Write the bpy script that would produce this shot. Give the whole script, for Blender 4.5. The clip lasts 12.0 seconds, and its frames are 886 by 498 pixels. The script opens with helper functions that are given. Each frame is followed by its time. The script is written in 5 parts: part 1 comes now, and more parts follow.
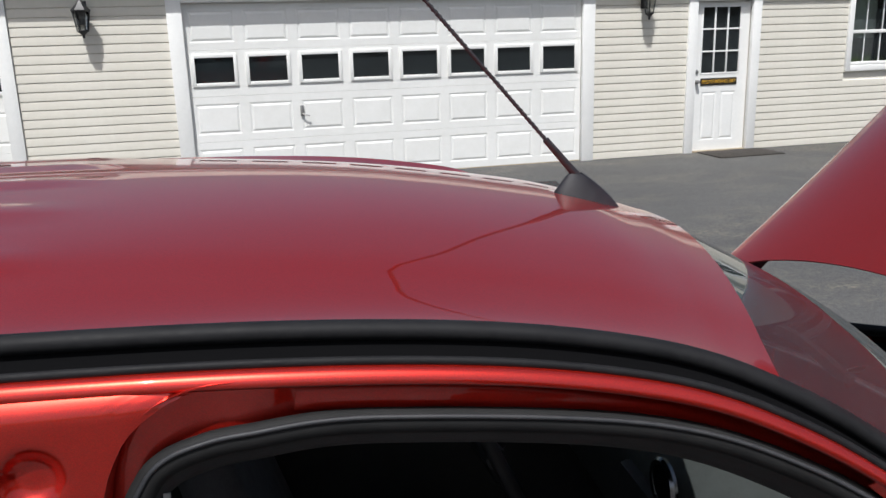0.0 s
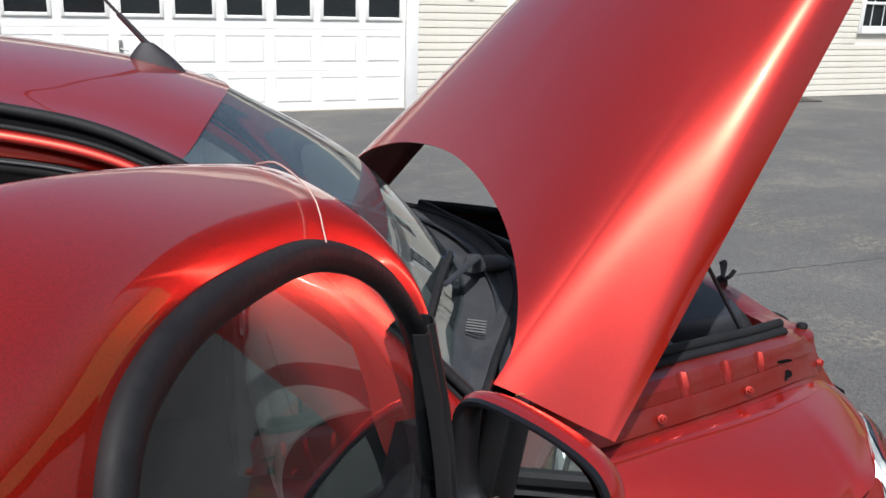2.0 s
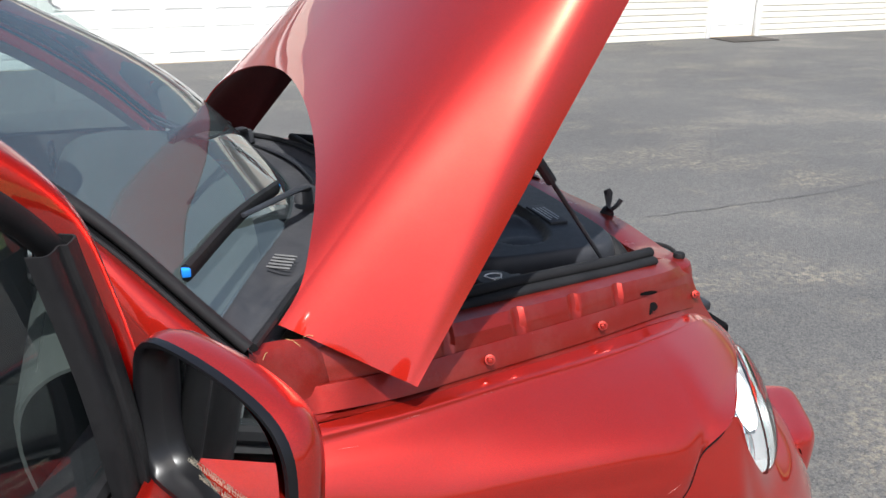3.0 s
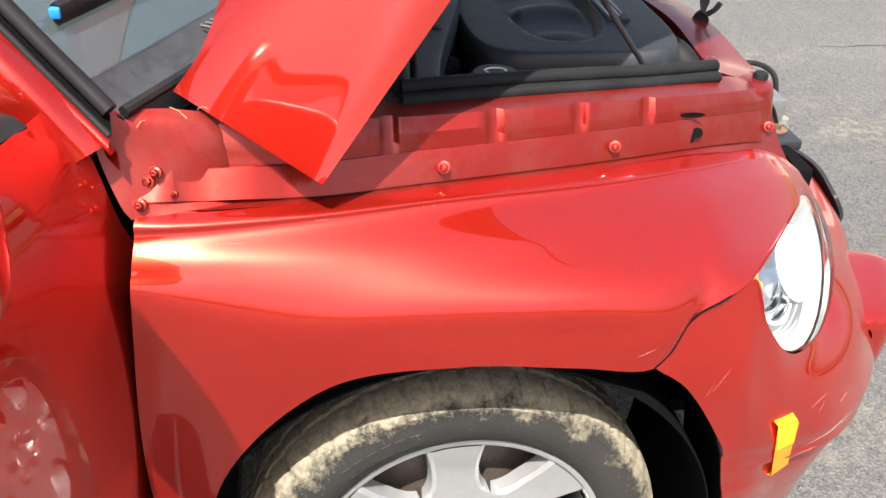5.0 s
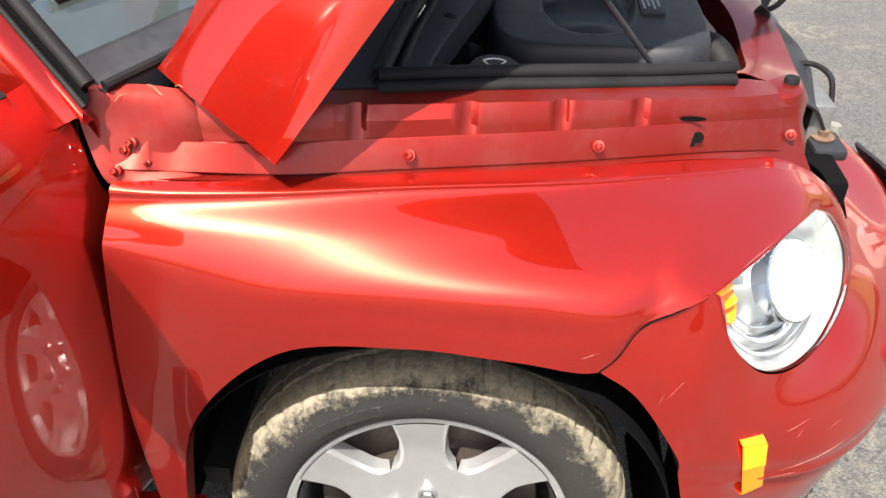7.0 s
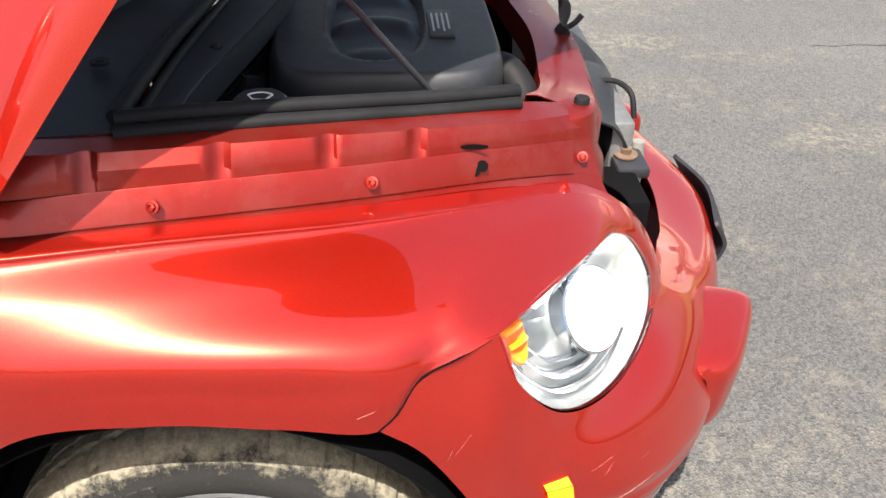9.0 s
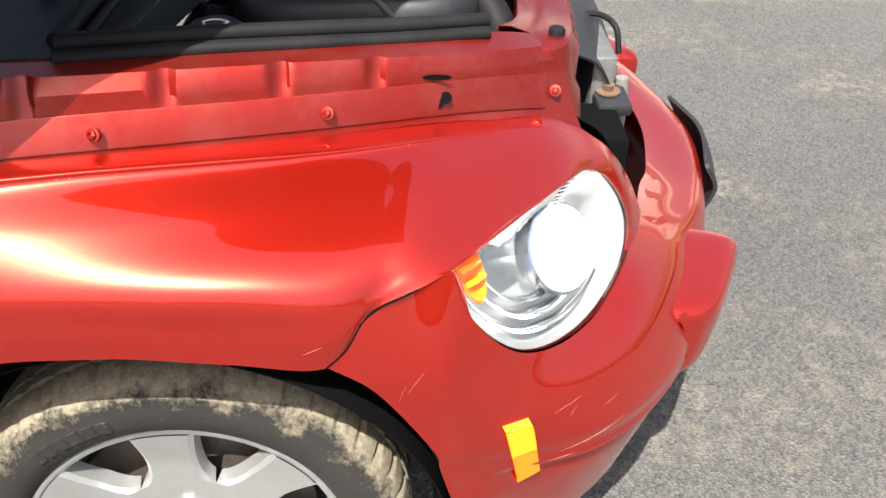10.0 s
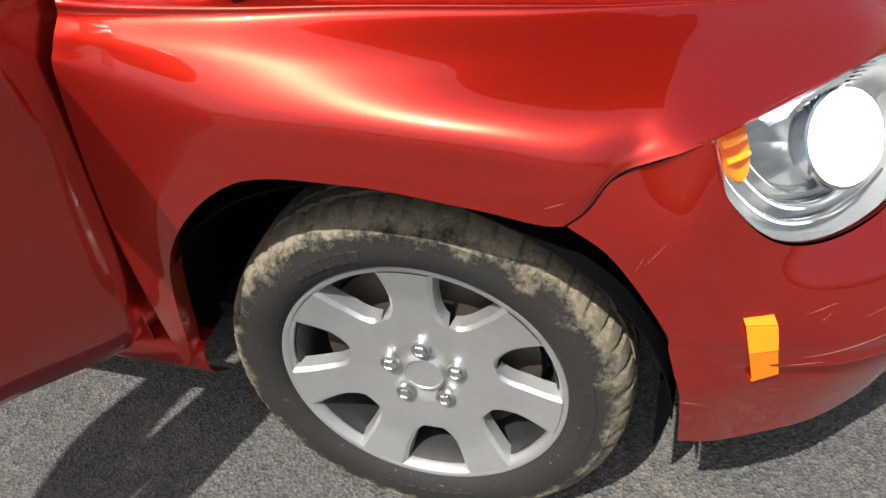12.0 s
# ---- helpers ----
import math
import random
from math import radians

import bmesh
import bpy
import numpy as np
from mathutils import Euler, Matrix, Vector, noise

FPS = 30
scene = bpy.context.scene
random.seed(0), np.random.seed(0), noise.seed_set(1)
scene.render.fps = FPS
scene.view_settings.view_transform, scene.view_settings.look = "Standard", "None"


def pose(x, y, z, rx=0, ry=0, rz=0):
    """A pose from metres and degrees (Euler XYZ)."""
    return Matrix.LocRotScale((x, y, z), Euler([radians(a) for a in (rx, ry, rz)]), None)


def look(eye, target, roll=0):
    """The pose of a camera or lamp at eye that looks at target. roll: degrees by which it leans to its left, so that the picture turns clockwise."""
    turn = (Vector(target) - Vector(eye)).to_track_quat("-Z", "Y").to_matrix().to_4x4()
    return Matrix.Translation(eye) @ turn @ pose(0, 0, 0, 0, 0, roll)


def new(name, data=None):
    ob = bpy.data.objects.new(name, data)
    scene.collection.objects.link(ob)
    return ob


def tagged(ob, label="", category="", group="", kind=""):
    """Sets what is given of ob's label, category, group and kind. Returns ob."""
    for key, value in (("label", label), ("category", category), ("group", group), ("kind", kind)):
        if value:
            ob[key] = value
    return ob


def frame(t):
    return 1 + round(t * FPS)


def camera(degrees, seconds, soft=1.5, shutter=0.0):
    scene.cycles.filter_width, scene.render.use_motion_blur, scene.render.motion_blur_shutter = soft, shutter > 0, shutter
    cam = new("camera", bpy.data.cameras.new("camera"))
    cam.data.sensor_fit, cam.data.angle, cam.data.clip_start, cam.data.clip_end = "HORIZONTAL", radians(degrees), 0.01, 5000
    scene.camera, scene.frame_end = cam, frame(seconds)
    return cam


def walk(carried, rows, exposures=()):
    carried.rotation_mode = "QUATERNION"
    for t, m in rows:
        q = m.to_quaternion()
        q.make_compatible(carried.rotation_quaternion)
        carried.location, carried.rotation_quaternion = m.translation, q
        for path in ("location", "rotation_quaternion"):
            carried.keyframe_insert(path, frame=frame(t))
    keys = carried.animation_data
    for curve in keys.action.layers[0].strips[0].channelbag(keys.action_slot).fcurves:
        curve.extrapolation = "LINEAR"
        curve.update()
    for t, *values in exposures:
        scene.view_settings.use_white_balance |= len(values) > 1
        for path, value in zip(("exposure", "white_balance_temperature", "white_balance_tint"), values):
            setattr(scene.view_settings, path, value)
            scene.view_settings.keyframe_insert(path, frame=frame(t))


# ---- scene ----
cam = camera(55.4, 12.0)
PATH = [
    (0, (-1.276, -1.244, 1.788), (-0.943, 0.662, 1.284), -1.6),
    (0.5, (-1.289, -1.38, 1.81), (-0.894, 0.503, 1.263), -1.4),
    (1, (-1.184, -1.549, 1.827), (-0.809, 0.325, 1.237), -1.2),
    (1.5, (-0.995, -1.733, 1.775), (-0.502, 0.131, 1.242), 2.2),
    (2, (-0.848, -1.819, 1.694), (-0.213, -0.019, 1.096), 1.9),
    (2.5, (-0.681, -1.79, 1.631), (0.089, -0.054, 1.006), 1.8),
    (3, (-0.528, -1.76, 1.599), (0.155, -0.016, 0.897), 1.0),
    (3.5, (-0.391, -1.788, 1.561), (0.195, -0.048, 0.768), 2.1),
    (5.5, (-0.136, -1.62, 1.48), (0.044, 0.01, 0.335), 2.8),
    (6, (-0.096, -1.622, 1.5), (0.003, 0.011, 0.349), 3.1),
    (6.5, (-0.016, -1.653, 1.514), (-0.089, -0.01, 0.375), 0.7),
    (7, (0.086, -1.671, 1.536), (-0.017, -0.057, 0.36), 0.7),
    (7.5, (0.183, -1.689, 1.52), (0.128, -0.057, 0.364), 0.7),
    (9.5, (0.275, -1.544, 1.505), (0.443, 0.094, 0.37), 2.0),
    (10, (0.333, -1.555, 1.471), (0.428, 0.023, 0.246), 1.3),
    (10.5, (0.382, -1.607, 1.452), (0.276, -0.111, 0.129), -0.5),
    (11, (0.391, -1.641, 1.454), (0.105, -0.221, 0.075), -2.0),
    (11.5, (0.374, -1.65, 1.454), (-0.035, -0.259, 0.076), -2.9),
    (12, (0.349, -1.571, 1.422), (-0.142, -0.216, 0.035), -6.5),
]

walk(cam, [(t, look(eye, target, roll)) for t, eye, target, roll in PATH],
     [(t, stops, kelvin, 10.0) for t, stops, kelvin in ((0.0, -0.04, 6000), (1.0, 0.0, 6000), (1.5, 0.15, 6000), (2.0, 0.36, 6000), (2.5, 0.62, 6000), (3.0, 0.76, 6050), (3.5, 1.32, 6250), (5.5, 1.46, 6550), (7.5, 1.36, 6650), (9.5, 1.36, 6600), (10.0, 1.32, 6600), (10.5, 0.96, 6550), (11.2, 0.54, 6500), (12.0, 0.46, 6500))])

# ---- light ----
SUN_WAY = Vector((0.18, 0.505, -1.0)).normalized()
world = bpy.data.worlds.new("world")
scene.world = world
world.use_nodes = True
wn = world.node_tree.nodes
sky = wn.new("ShaderNodeTexSky")
sky.sky_type = 'NISHITA'
sky.sun_disc = False
sky.sun_elevation = math.asin(-SUN_WAY.z)
sky.sun_rotation = math.atan2(-SUN_WAY.x, -SUN_WAY.y)
sky.air_density, sky.dust_density, sky.ozone_density = 1.3, 5.0, 1.0
wn["Background"].inputs["Strength"].default_value = 0.09
world.node_tree.links.new(sky.outputs[0], wn["Background"].inputs["Color"])
sun_data = bpy.data.lights.new("sun", 'SUN')
sun_data.energy, sun_data.angle, sun_data.color = 5.0, radians(0.53), (1.0, 0.955, 0.88)
sun = new("sun", sun_data)
sun.rotation_mode = 'QUATERNION'
sun.rotation_quaternion = SUN_WAY.to_track_quat('-Z', 'Y')
sun.location = (-4, -8, 14)


# ---- materials ----
def material(name, base, rough=0.5, metal=0.0, coat=0.0, coat_rough=0.03, spec=0.5):
    m = bpy.data.materials.new(name)
    m.use_nodes = True
    b = m.node_tree.nodes["Principled BSDF"]
    b.inputs["Base Color"].default_value = (*base, 1)
    b.inputs["Roughness"].default_value = rough
    b.inputs["Metallic"].default_value = metal
    b.inputs["Coat Weight"].default_value = coat
    b.inputs["Coat Roughness"].default_value = coat_rough
    b.inputs["Specular IOR Level"].default_value = spec
    return m


def node(m, kind, **values):
    n = m.node_tree.nodes.new(kind)
    for key, value in values.items():
        n.inputs[key.replace("_", " ")].default_value = value
    return n


def wire(m, a, b):
    m.node_tree.links.new(a, b)


def place(m, scale=1.0):
    """Texture coordinates in metres of the object."""
    c = m.node_tree.nodes.new("ShaderNodeTexCoord")
    k = m.node_tree.nodes.new("ShaderNodeMapping")
    k.inputs["Scale"].default_value = (scale, scale, scale)
    wire(m, c.outputs["Object"], k.inputs["Vector"])
    return k.outputs["Vector"]


def noise_of(m, vec, scale, detail=4.0, rough=0.6):
    n = node(m, "ShaderNodeTexNoise", Scale=scale, Detail=detail, Roughness=rough)
    wire(m, vec, n.inputs["Vector"])
    return n.outputs["Fac"]


def ramp_of(m, fac, lo, hi, a, b):
    r = m.node_tree.nodes.new("ShaderNodeValToRGB")
    r.color_ramp.elements[0].position, r.color_ramp.elements[1].position = lo, hi
    r.color_ramp.elements[0].color, r.color_ramp.elements[1].color = (*a, 1), (*b, 1)
    wire(m, fac, r.inputs["Fac"])
    return r.outputs["Color"]


def blend_of(m, fac, a, b, kind='MIX'):
    x = m.node_tree.nodes.new("ShaderNodeMix")
    x.data_type, x.blend_type = 'RGBA', kind
    for v, k in ((fac, 0), (a, 6), (b, 7)):
        if hasattr(v, "node"):
            wire(m, v, x.inputs[k])
        else:
            x.inputs[k].default_value = v if k == 0 else (*v, 1)
    return x.outputs[2]


def bsdf(m):
    return m.node_tree.nodes["Principled BSDF"]


def bump_of(m, height, strength=0.2, distance=0.002):
    b = m.node_tree.nodes.new("ShaderNodeBump")
    b.inputs["Strength"].default_value, b.inputs["Distance"].default_value = strength, distance
    wire(m, height, b.inputs["Height"])
    wire(m, b.outputs["Normal"], bsdf(m).inputs["Normal"])


def varied(name, a, b, scale, rough=0.5, rough2=None, bump=0.0, bump_scale=None, distance=0.002, **kw):
    """Two tones mixed by a broad and a fine noise, with relief."""
    m = material(name, a, rough, **kw)
    vec = place(m)
    broad, fine = noise_of(m, vec, scale), noise_of(m, vec, scale * 9, 6.0, 0.7)
    both = m.node_tree.nodes.new("ShaderNodeMath")
    both.operation = 'MULTIPLY_ADD'
    both.inputs[1].default_value = 0.5
    wire(m, fine, both.inputs[0])
    half = m.node_tree.nodes.new("ShaderNodeMath")
    half.operation = 'MULTIPLY'
    half.inputs[1].default_value = 0.5
    wire(m, broad, half.inputs[0])
    wire(m, half.outputs[0], both.inputs[2])
    wire(m, ramp_of(m, both.outputs[0], 0.36, 0.66, a, b), bsdf(m).inputs["Base Color"])
    if rough2 is not None:
        wire(m, ramp_of(m, fine, 0.3, 0.7, (rough,) * 3, (rough2,) * 3), bsdf(m).inputs["Roughness"])
    if bump:
        bump_of(m, noise_of(m, vec, bump_scale or scale * 20, 5.0), bump, distance)
    return m


def paint(name, base, dust_or_sheen=0.0, satin=0.012):
    """Metallic clear-coated car paint with fine flakes and a dusty film."""
    m = material(name, base, 0.31, 0.80, 1.0, 0.02, 0.0)
    bsdf(m).inputs["Coat IOR"].default_value = 1.64
    vec = place(m)
    flakes = node(m, "ShaderNodeTexVoronoi", Scale=1400.0)
    wire(m, vec, flakes.inputs["Vector"])
    tone = blend_of(m, 0.16, base, flakes.outputs["Color"], 'OVERLAY')
    film = ramp_of(m, noise_of(m, vec, 7.0, 8.0, 0.7), 0.45, 0.75, (0, 0, 0), (dust_or_sheen,) * 3)
    wire(m, blend_of(m, film, tone, (0.38, 0.31, 0.26)), bsdf(m).inputs["Base Color"])
    wire(m, ramp_of(m, noise_of(m, vec, 11.0, 7.0, 0.7), 0.4, 0.8, (satin,) * 3, (satin * 1.5 + dust_or_sheen * 0.8,) * 3), bsdf(m).inputs["Coat Roughness"])
    wire(m, ramp_of(m, noise_of(m, vec, 5.0, 2.0), 0.3, 0.7, (1 - dust_or_sheen,) * 3, (1 - dust_or_sheen * 1.6,) * 3), bsdf(m).inputs["Coat Weight"])
    return m


RED = paint("red_paint", (0.53, 0.0205, 0.0105), 0.02)
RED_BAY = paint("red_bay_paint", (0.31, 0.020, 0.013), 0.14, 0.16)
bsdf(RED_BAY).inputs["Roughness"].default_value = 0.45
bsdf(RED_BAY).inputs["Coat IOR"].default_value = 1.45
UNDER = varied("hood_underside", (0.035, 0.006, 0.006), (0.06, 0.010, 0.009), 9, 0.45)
BLACK_TRIM = varied("black_rubber", (0.006, 0.006, 0.007), (0.014, 0.014, 0.015), 14, 0.55, 0.75, 0.15, 160, spec=0.2)
BLACK_PLASTIC = varied("black_plastic", (0.010, 0.0105, 0.013), (0.022, 0.0235, 0.029), 9, 0.48, 0.62, 0.25, 420, 0.0006)
COWL_PLASTIC = varied("cowl_plastic", (0.018, 0.019, 0.023), (0.04, 0.04, 0.043), 9, 0.5, 0.7, 0.3, 300, 0.0008)
# Near-black for hollows where shade is painted in, and for black liners.
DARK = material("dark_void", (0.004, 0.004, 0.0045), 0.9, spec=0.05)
STEEL = varied("steel", (0.3, 0.3, 0.3), (0.45, 0.44, 0.42), 30, 0.35, 0.55, metal=0.9)
CHROME = material("chrome", (0.85, 0.86, 0.88), 0.08, 1.0)
DULL_CHROME = material("dull_chrome", (0.22, 0.22, 0.23), 0.22, 1.0)
NUT = material("worn_chrome", (0.5, 0.51, 0.52), 0.28, 0.9)
MIRROR = material("mirror", (0.88, 0.9, 0.9), 0.005, 1.0)
ALU = varied("aluminium", (0.22, 0.22, 0.22), (0.34, 0.34, 0.33), 60, 0.4, 0.6, metal=0.8)
SILVER = varied("silver_wheel_paint", (0.50, 0.515, 0.52), (0.58, 0.59, 0.59), 6, 0.34, 0.46, metal=0.75)
FABRIC = varied("seat_fabric", (0.085, 0.080, 0.086), (0.13, 0.125, 0.13), 30, 0.9, None, 0.5, 500, 0.001)
DASH = varied("dash_plastic", (0.013, 0.013, 0.014), (0.024, 0.024, 0.025), 20, 0.6, None, 0.4, 500, 0.0008)
DASH_GREY = varied("grey_dash_plastic", (0.035, 0.040, 0.038), (0.050, 0.056, 0.054), 20, 0.6, None, 0.4, 500, 0.0008)
DRY = varied("dry_straw", (.30, .17, .06), (.42, .26, .11), 60, .8)
GLOSS_BLACK = material("gloss_black", (0.005, 0.005, 0.006), 0.33, spec=0.35)
MIRROR_INK = material("mirror_ink", (0.5, 0.47, 0.36), 0.6)
RUST = varied("rusty_steel", (.12, .07, .045), (.2, .13, .09), 60, .7, metal=.3)
BLUE = material("blue_plastic", (0.02, 0.22, 0.75), 0.4)
WHITE_INK = material("white_ink", (0.8, 0.8, 0.8), 0.6)
WHITE_PAINT = varied("white_paint", (0.76, 0.76, 0.74), (0.82, 0.82, 0.8), 3, 0.45, 0.55, 0.06, 120)
GARAGE_WHITE = varied("garage_door_white", (0.74, 0.74, 0.71), (0.81, 0.81, 0.79), 1.2, 0.42, 0.55, 0.05, 260)
SIDING = varied("vinyl_siding", (0.66, 0.63, 0.55), (0.72, 0.69, 0.615), 2.2, 0.5, 0.6, 0.12, 60)
STONE = varied("retaining_stone", (0.3, 0.25, 0.19), (0.46, 0.40, 0.31), 4, 0.9, None, 0.8, 40, 0.01)
GRASS = varied("lawn_grass", (0.055, 0.10, 0.02), (0.13, 0.19, 0.045), 1.2, 0.9, None, 0.8, 120, 0.02)
SHINGLE = varied("roof_shingle", (0.07, 0.065, 0.06), (0.13, 0.12, 0.11), 3, 0.9, None, 0.6, 60, 0.004)
YELLOW = material("sign_yellow", (0.65, 0.36, 0.02), 0.5)
SIGN_DARK = material("sign_dark", (0.02, 0.017, 0.012), 0.5)


def glass(name, tint=(0.9, 0.94, 0.93), rough=0.0, ior=1.6, dust_or_sheen=0.0):
    """A thin pane: mostly clear, mirroring at a slant, with a dusty film whose pale blue paints in sky sheen."""
    m = bpy.data.materials.new(name)
    m.use_nodes = True
    m.node_tree.nodes.clear()
    out, mix, film = (m.node_tree.nodes.new(k) for k in ("ShaderNodeOutputMaterial", "ShaderNodeMixShader", "ShaderNodeMixShader"))
    clear, gloss, fres, haze = (m.node_tree.nodes.new(k) for k in ("ShaderNodeBsdfTransparent", "ShaderNodeBsdfGlossy", "ShaderNodeFresnel", "ShaderNodeBsdfDiffuse"))
    clear.inputs["Color"].default_value = (*tint, 1)
    # Pale blue puts the sky's reflected sheen into the film's colour.
    haze.inputs["Color"].default_value = (0.5, 0.62, 0.68, 1)
    gloss.inputs["Roughness"].default_value = rough
    fres.inputs["IOR"].default_value = ior
    patchy = ramp_of(m, noise_of(m, place(m), 3.0, 5.0), 0.3, 0.7, (dust_or_sheen * 0.8,) * 3, (dust_or_sheen * 1.2,) * 3)
    wire(m, patchy, film.inputs[0])
    wire(m, clear.outputs[0], film.inputs[1])
    wire(m, haze.outputs[0], film.inputs[2])
    wire(m, fres.outputs[0], mix.inputs[0])
    wire(m, film.outputs[0], mix.inputs[1])
    wire(m, gloss.outputs[0], mix.inputs[2])
    wire(m, mix.outputs[0], out.inputs["Surface"])
    return m


CAR_GLASS = glass("car_glass", (0.70, 0.79, 0.77), 0.0, 1.75, 0.015)
# Strongest film of all, lifting the windscreen with painted sky sheen.
SCREEN_GLASS = glass("screen_glass", (0.62, 0.72, 0.71), 0.0, 2.3, 0.05)
CLEAR_PANE = glass("clear_pane", (0.85, 0.88, 0.87), 0.0, 1.5, 0.02)
LENS_GLASS = glass("lens_glass", (0.95, 0.97, 0.97), 0.02)
PANE = glass("window_pane", (0.4, 0.43, 0.43), 0.0, 1.5, 0.03)


def lamp_of(name, colour, strength):
    m = material(name, colour, 0.3)
    bsdf(m).inputs["Emission Color"].default_value = (*colour, 1)
    bsdf(m).inputs["Emission Strength"].default_value = strength
    return m


LIT = lamp_of("lit_bulb", (1.0, 0.99, 0.96), 3.0)
# Both ambers have a weak glow added to their colour, the second stronger.
AMBER = lamp_of("amber_plastic", (0.85, 0.24, 0.008), 0.04)
AMBER_GLOW = lamp_of("amber_glow", (1.0, 0.34, 0.010), 0.27)


def asphalt_mat():
    m = material("asphalt", (0.08, 0.08, 0.082), 0.85)
    vec = place(m)
    stones = node(m, "ShaderNodeTexVoronoi", Scale=150.0)
    wire(m, vec, stones.inputs["Vector"])
    chips = ramp_of(m, stones.outputs["Color"], 0.05, 0.98, (0.042, 0.042, 0.044), (0.132, 0.130, 0.125))
    fine = ramp_of(m, noise_of(m, vec, 420.0, 3.0, 0.7), 0.3, 0.72, (0.72, 0.72, 0.72), (1.26, 1.26, 1.25))
    grain = blend_of(m, 1.0, chips, fine, 'MULTIPLY')
    broad = ramp_of(m, noise_of(m, vec, 0.35, 5.0), 0.35, 0.7, (0.78, 0.78, 0.79), (1.14, 1.13, 1.11))
    tone = blend_of(m, 1.0, grain, broad, 'MULTIPLY')
    k = m.node_tree.nodes.new("ShaderNodeMapping")
    k.inputs["Scale"].default_value = (0.7, 1.25, 1)
    k.inputs["Rotation"].default_value = (0, 0, radians(-8))
    wire(m, vec, k.inputs["Vector"])
    sand = ramp_of(m, noise_of(m, k.outputs[0], 1.1, 7.0, 0.72), 0.49, 0.72, (0, 0, 0), (0.62,) * 3)
    speck = ramp_of(m, noise_of(m, vec, 22.0, 4.0, 0.8), 0.45, 0.62, (0,) * 3, (1,) * 3)
    dusty = blend_of(m, 1.0, sand, speck, 'MULTIPLY')
    wire(m, blend_of(m, dusty, tone, (0.34, 0.29, 0.21)), bsdf(m).inputs["Base Color"])
    bump_of(m, stones.outputs["Distance"], 1.0, 0.0045)
    return m


ASPHALT = asphalt_mat()
CRACK = varied("cracked_tar", (.055, .055, .056), (.075, .075, .075), 20, .9)


def tyre_mat():
    """Worn rubber, with dry mud caked on the shoulder and flecked down the side."""
    m = material("tyre_rubber", (0.022, 0.022, 0.022), 0.8)
    vec = place(m)
    flat = m.node_tree.nodes.new("ShaderNodeVectorMath")
    flat.operation = 'MULTIPLY'
    flat.inputs[1].default_value = (1, 0, 1)
    wire(m, vec, flat.inputs[0])
    far = m.node_tree.nodes.new("ShaderNodeVectorMath")
    far.operation = 'LENGTH'
    wire(m, flat.outputs[0], far.inputs[0])
    reach = m.node_tree.nodes.new("ShaderNodeMapRange")
    for key, value in (("From Min", .262), ("From Max", .330), ("To Min", -.24), ("To Max", .22)):
        reach.inputs[key].default_value = value
    wire(m, far.outputs["Value"], reach.inputs["Value"])
    total = m.node_tree.nodes.new("ShaderNodeMath")
    wire(m, noise_of(m, vec, 24.0, 9.0, 0.78), total.inputs[0])
    wire(m, reach.outputs[0], total.inputs[1])
    cake = ramp_of(m, total.outputs[0], 0.50, 0.63, (0, 0, 0), (1, 1, 1))
    tone = ramp_of(m, noise_of(m, vec, 90.0, 6.0, 0.7), 0.3, 0.7, (0.12, 0.104, 0.074), (0.30, 0.265, 0.19))
    film = ramp_of(m, noise_of(m, vec, 4.0, 6.0, 0.65), 0.3, 0.75, (0.010, 0.0098, 0.0094), (0.026, 0.024, 0.021))
    fleck = ramp_of(m, noise_of(m, vec, 130.0, 2.0, 0.5), 0.70, 0.76, (0, 0, 0), (0.8, 0.8, 0.8))
    dark = blend_of(m, fleck, film, (0.16, 0.145, 0.11))
    wire(m, blend_of(m, cake, dark, tone), bsdf(m).inputs["Base Color"])
    both = m.node_tree.nodes.new("ShaderNodeMath")
    wire(m, noise_of(m, vec, 140.0, 5.0), both.inputs[0])
    wire(m, cake, both.inputs[1])
    bump_of(m, both.outputs[0], 0.6, 0.003)
    return m


TYRE = tyre_mat()


# ---- shaping tools ----
def spline(pts, n):
    """n points along a smooth curve through pts."""
    p = [Vector(q) for q in pts]
    if len(p) == 2:
        return [p[0].lerp(p[1], i / (n - 1)) for i in range(n)]
    p = [2 * p[0] - p[1]] + p + [2 * p[-1] - p[-2]]
    out, last = [], len(p) - 3
    for i in range(n):
        f = i / (n - 1) * last
        k = min(int(f), last - 1)
        u = f - k
        a, b, c, d = p[k:k + 4]
        out.append(0.5 * (2 * b + (c - a) * u + (2 * a - 5 * b + 4 * c - d) * u ** 2 + (3 * b - a - 3 * c + d) * u ** 3))
    return out


def smooth_line(pts, n):
    """n points along an even curve that runs close to pts and meets its ends."""
    p = [Vector(q) for q in pts]
    p = [2 * p[0] - p[1]] + p + [2 * p[-1] - p[-2]]
    out, last = [], len(p) - 3
    for i in range(n):
        f = i / (n - 1) * last
        k = min(int(f), last - 1)
        u = f - k
        a, b, c, d = p[k:k + 4]
        out.append(((1 - u) ** 3 * a + (3 * u ** 3 - 6 * u ** 2 + 4) * b + (-3 * u ** 3 + 3 * u ** 2 + 3 * u + 1) * c + u ** 3 * d) / 6)
    return out


def loft(rails, nu, nv):
    """A grid of points over a surface that passes through the rails."""
    lines = [spline(r, nu) for r in rails]
    cols = [spline([l[i] for l in lines], nv) for i in range(nu)]
    return [[cols[i][j] for i in range(nu)] for j in range(nv)]


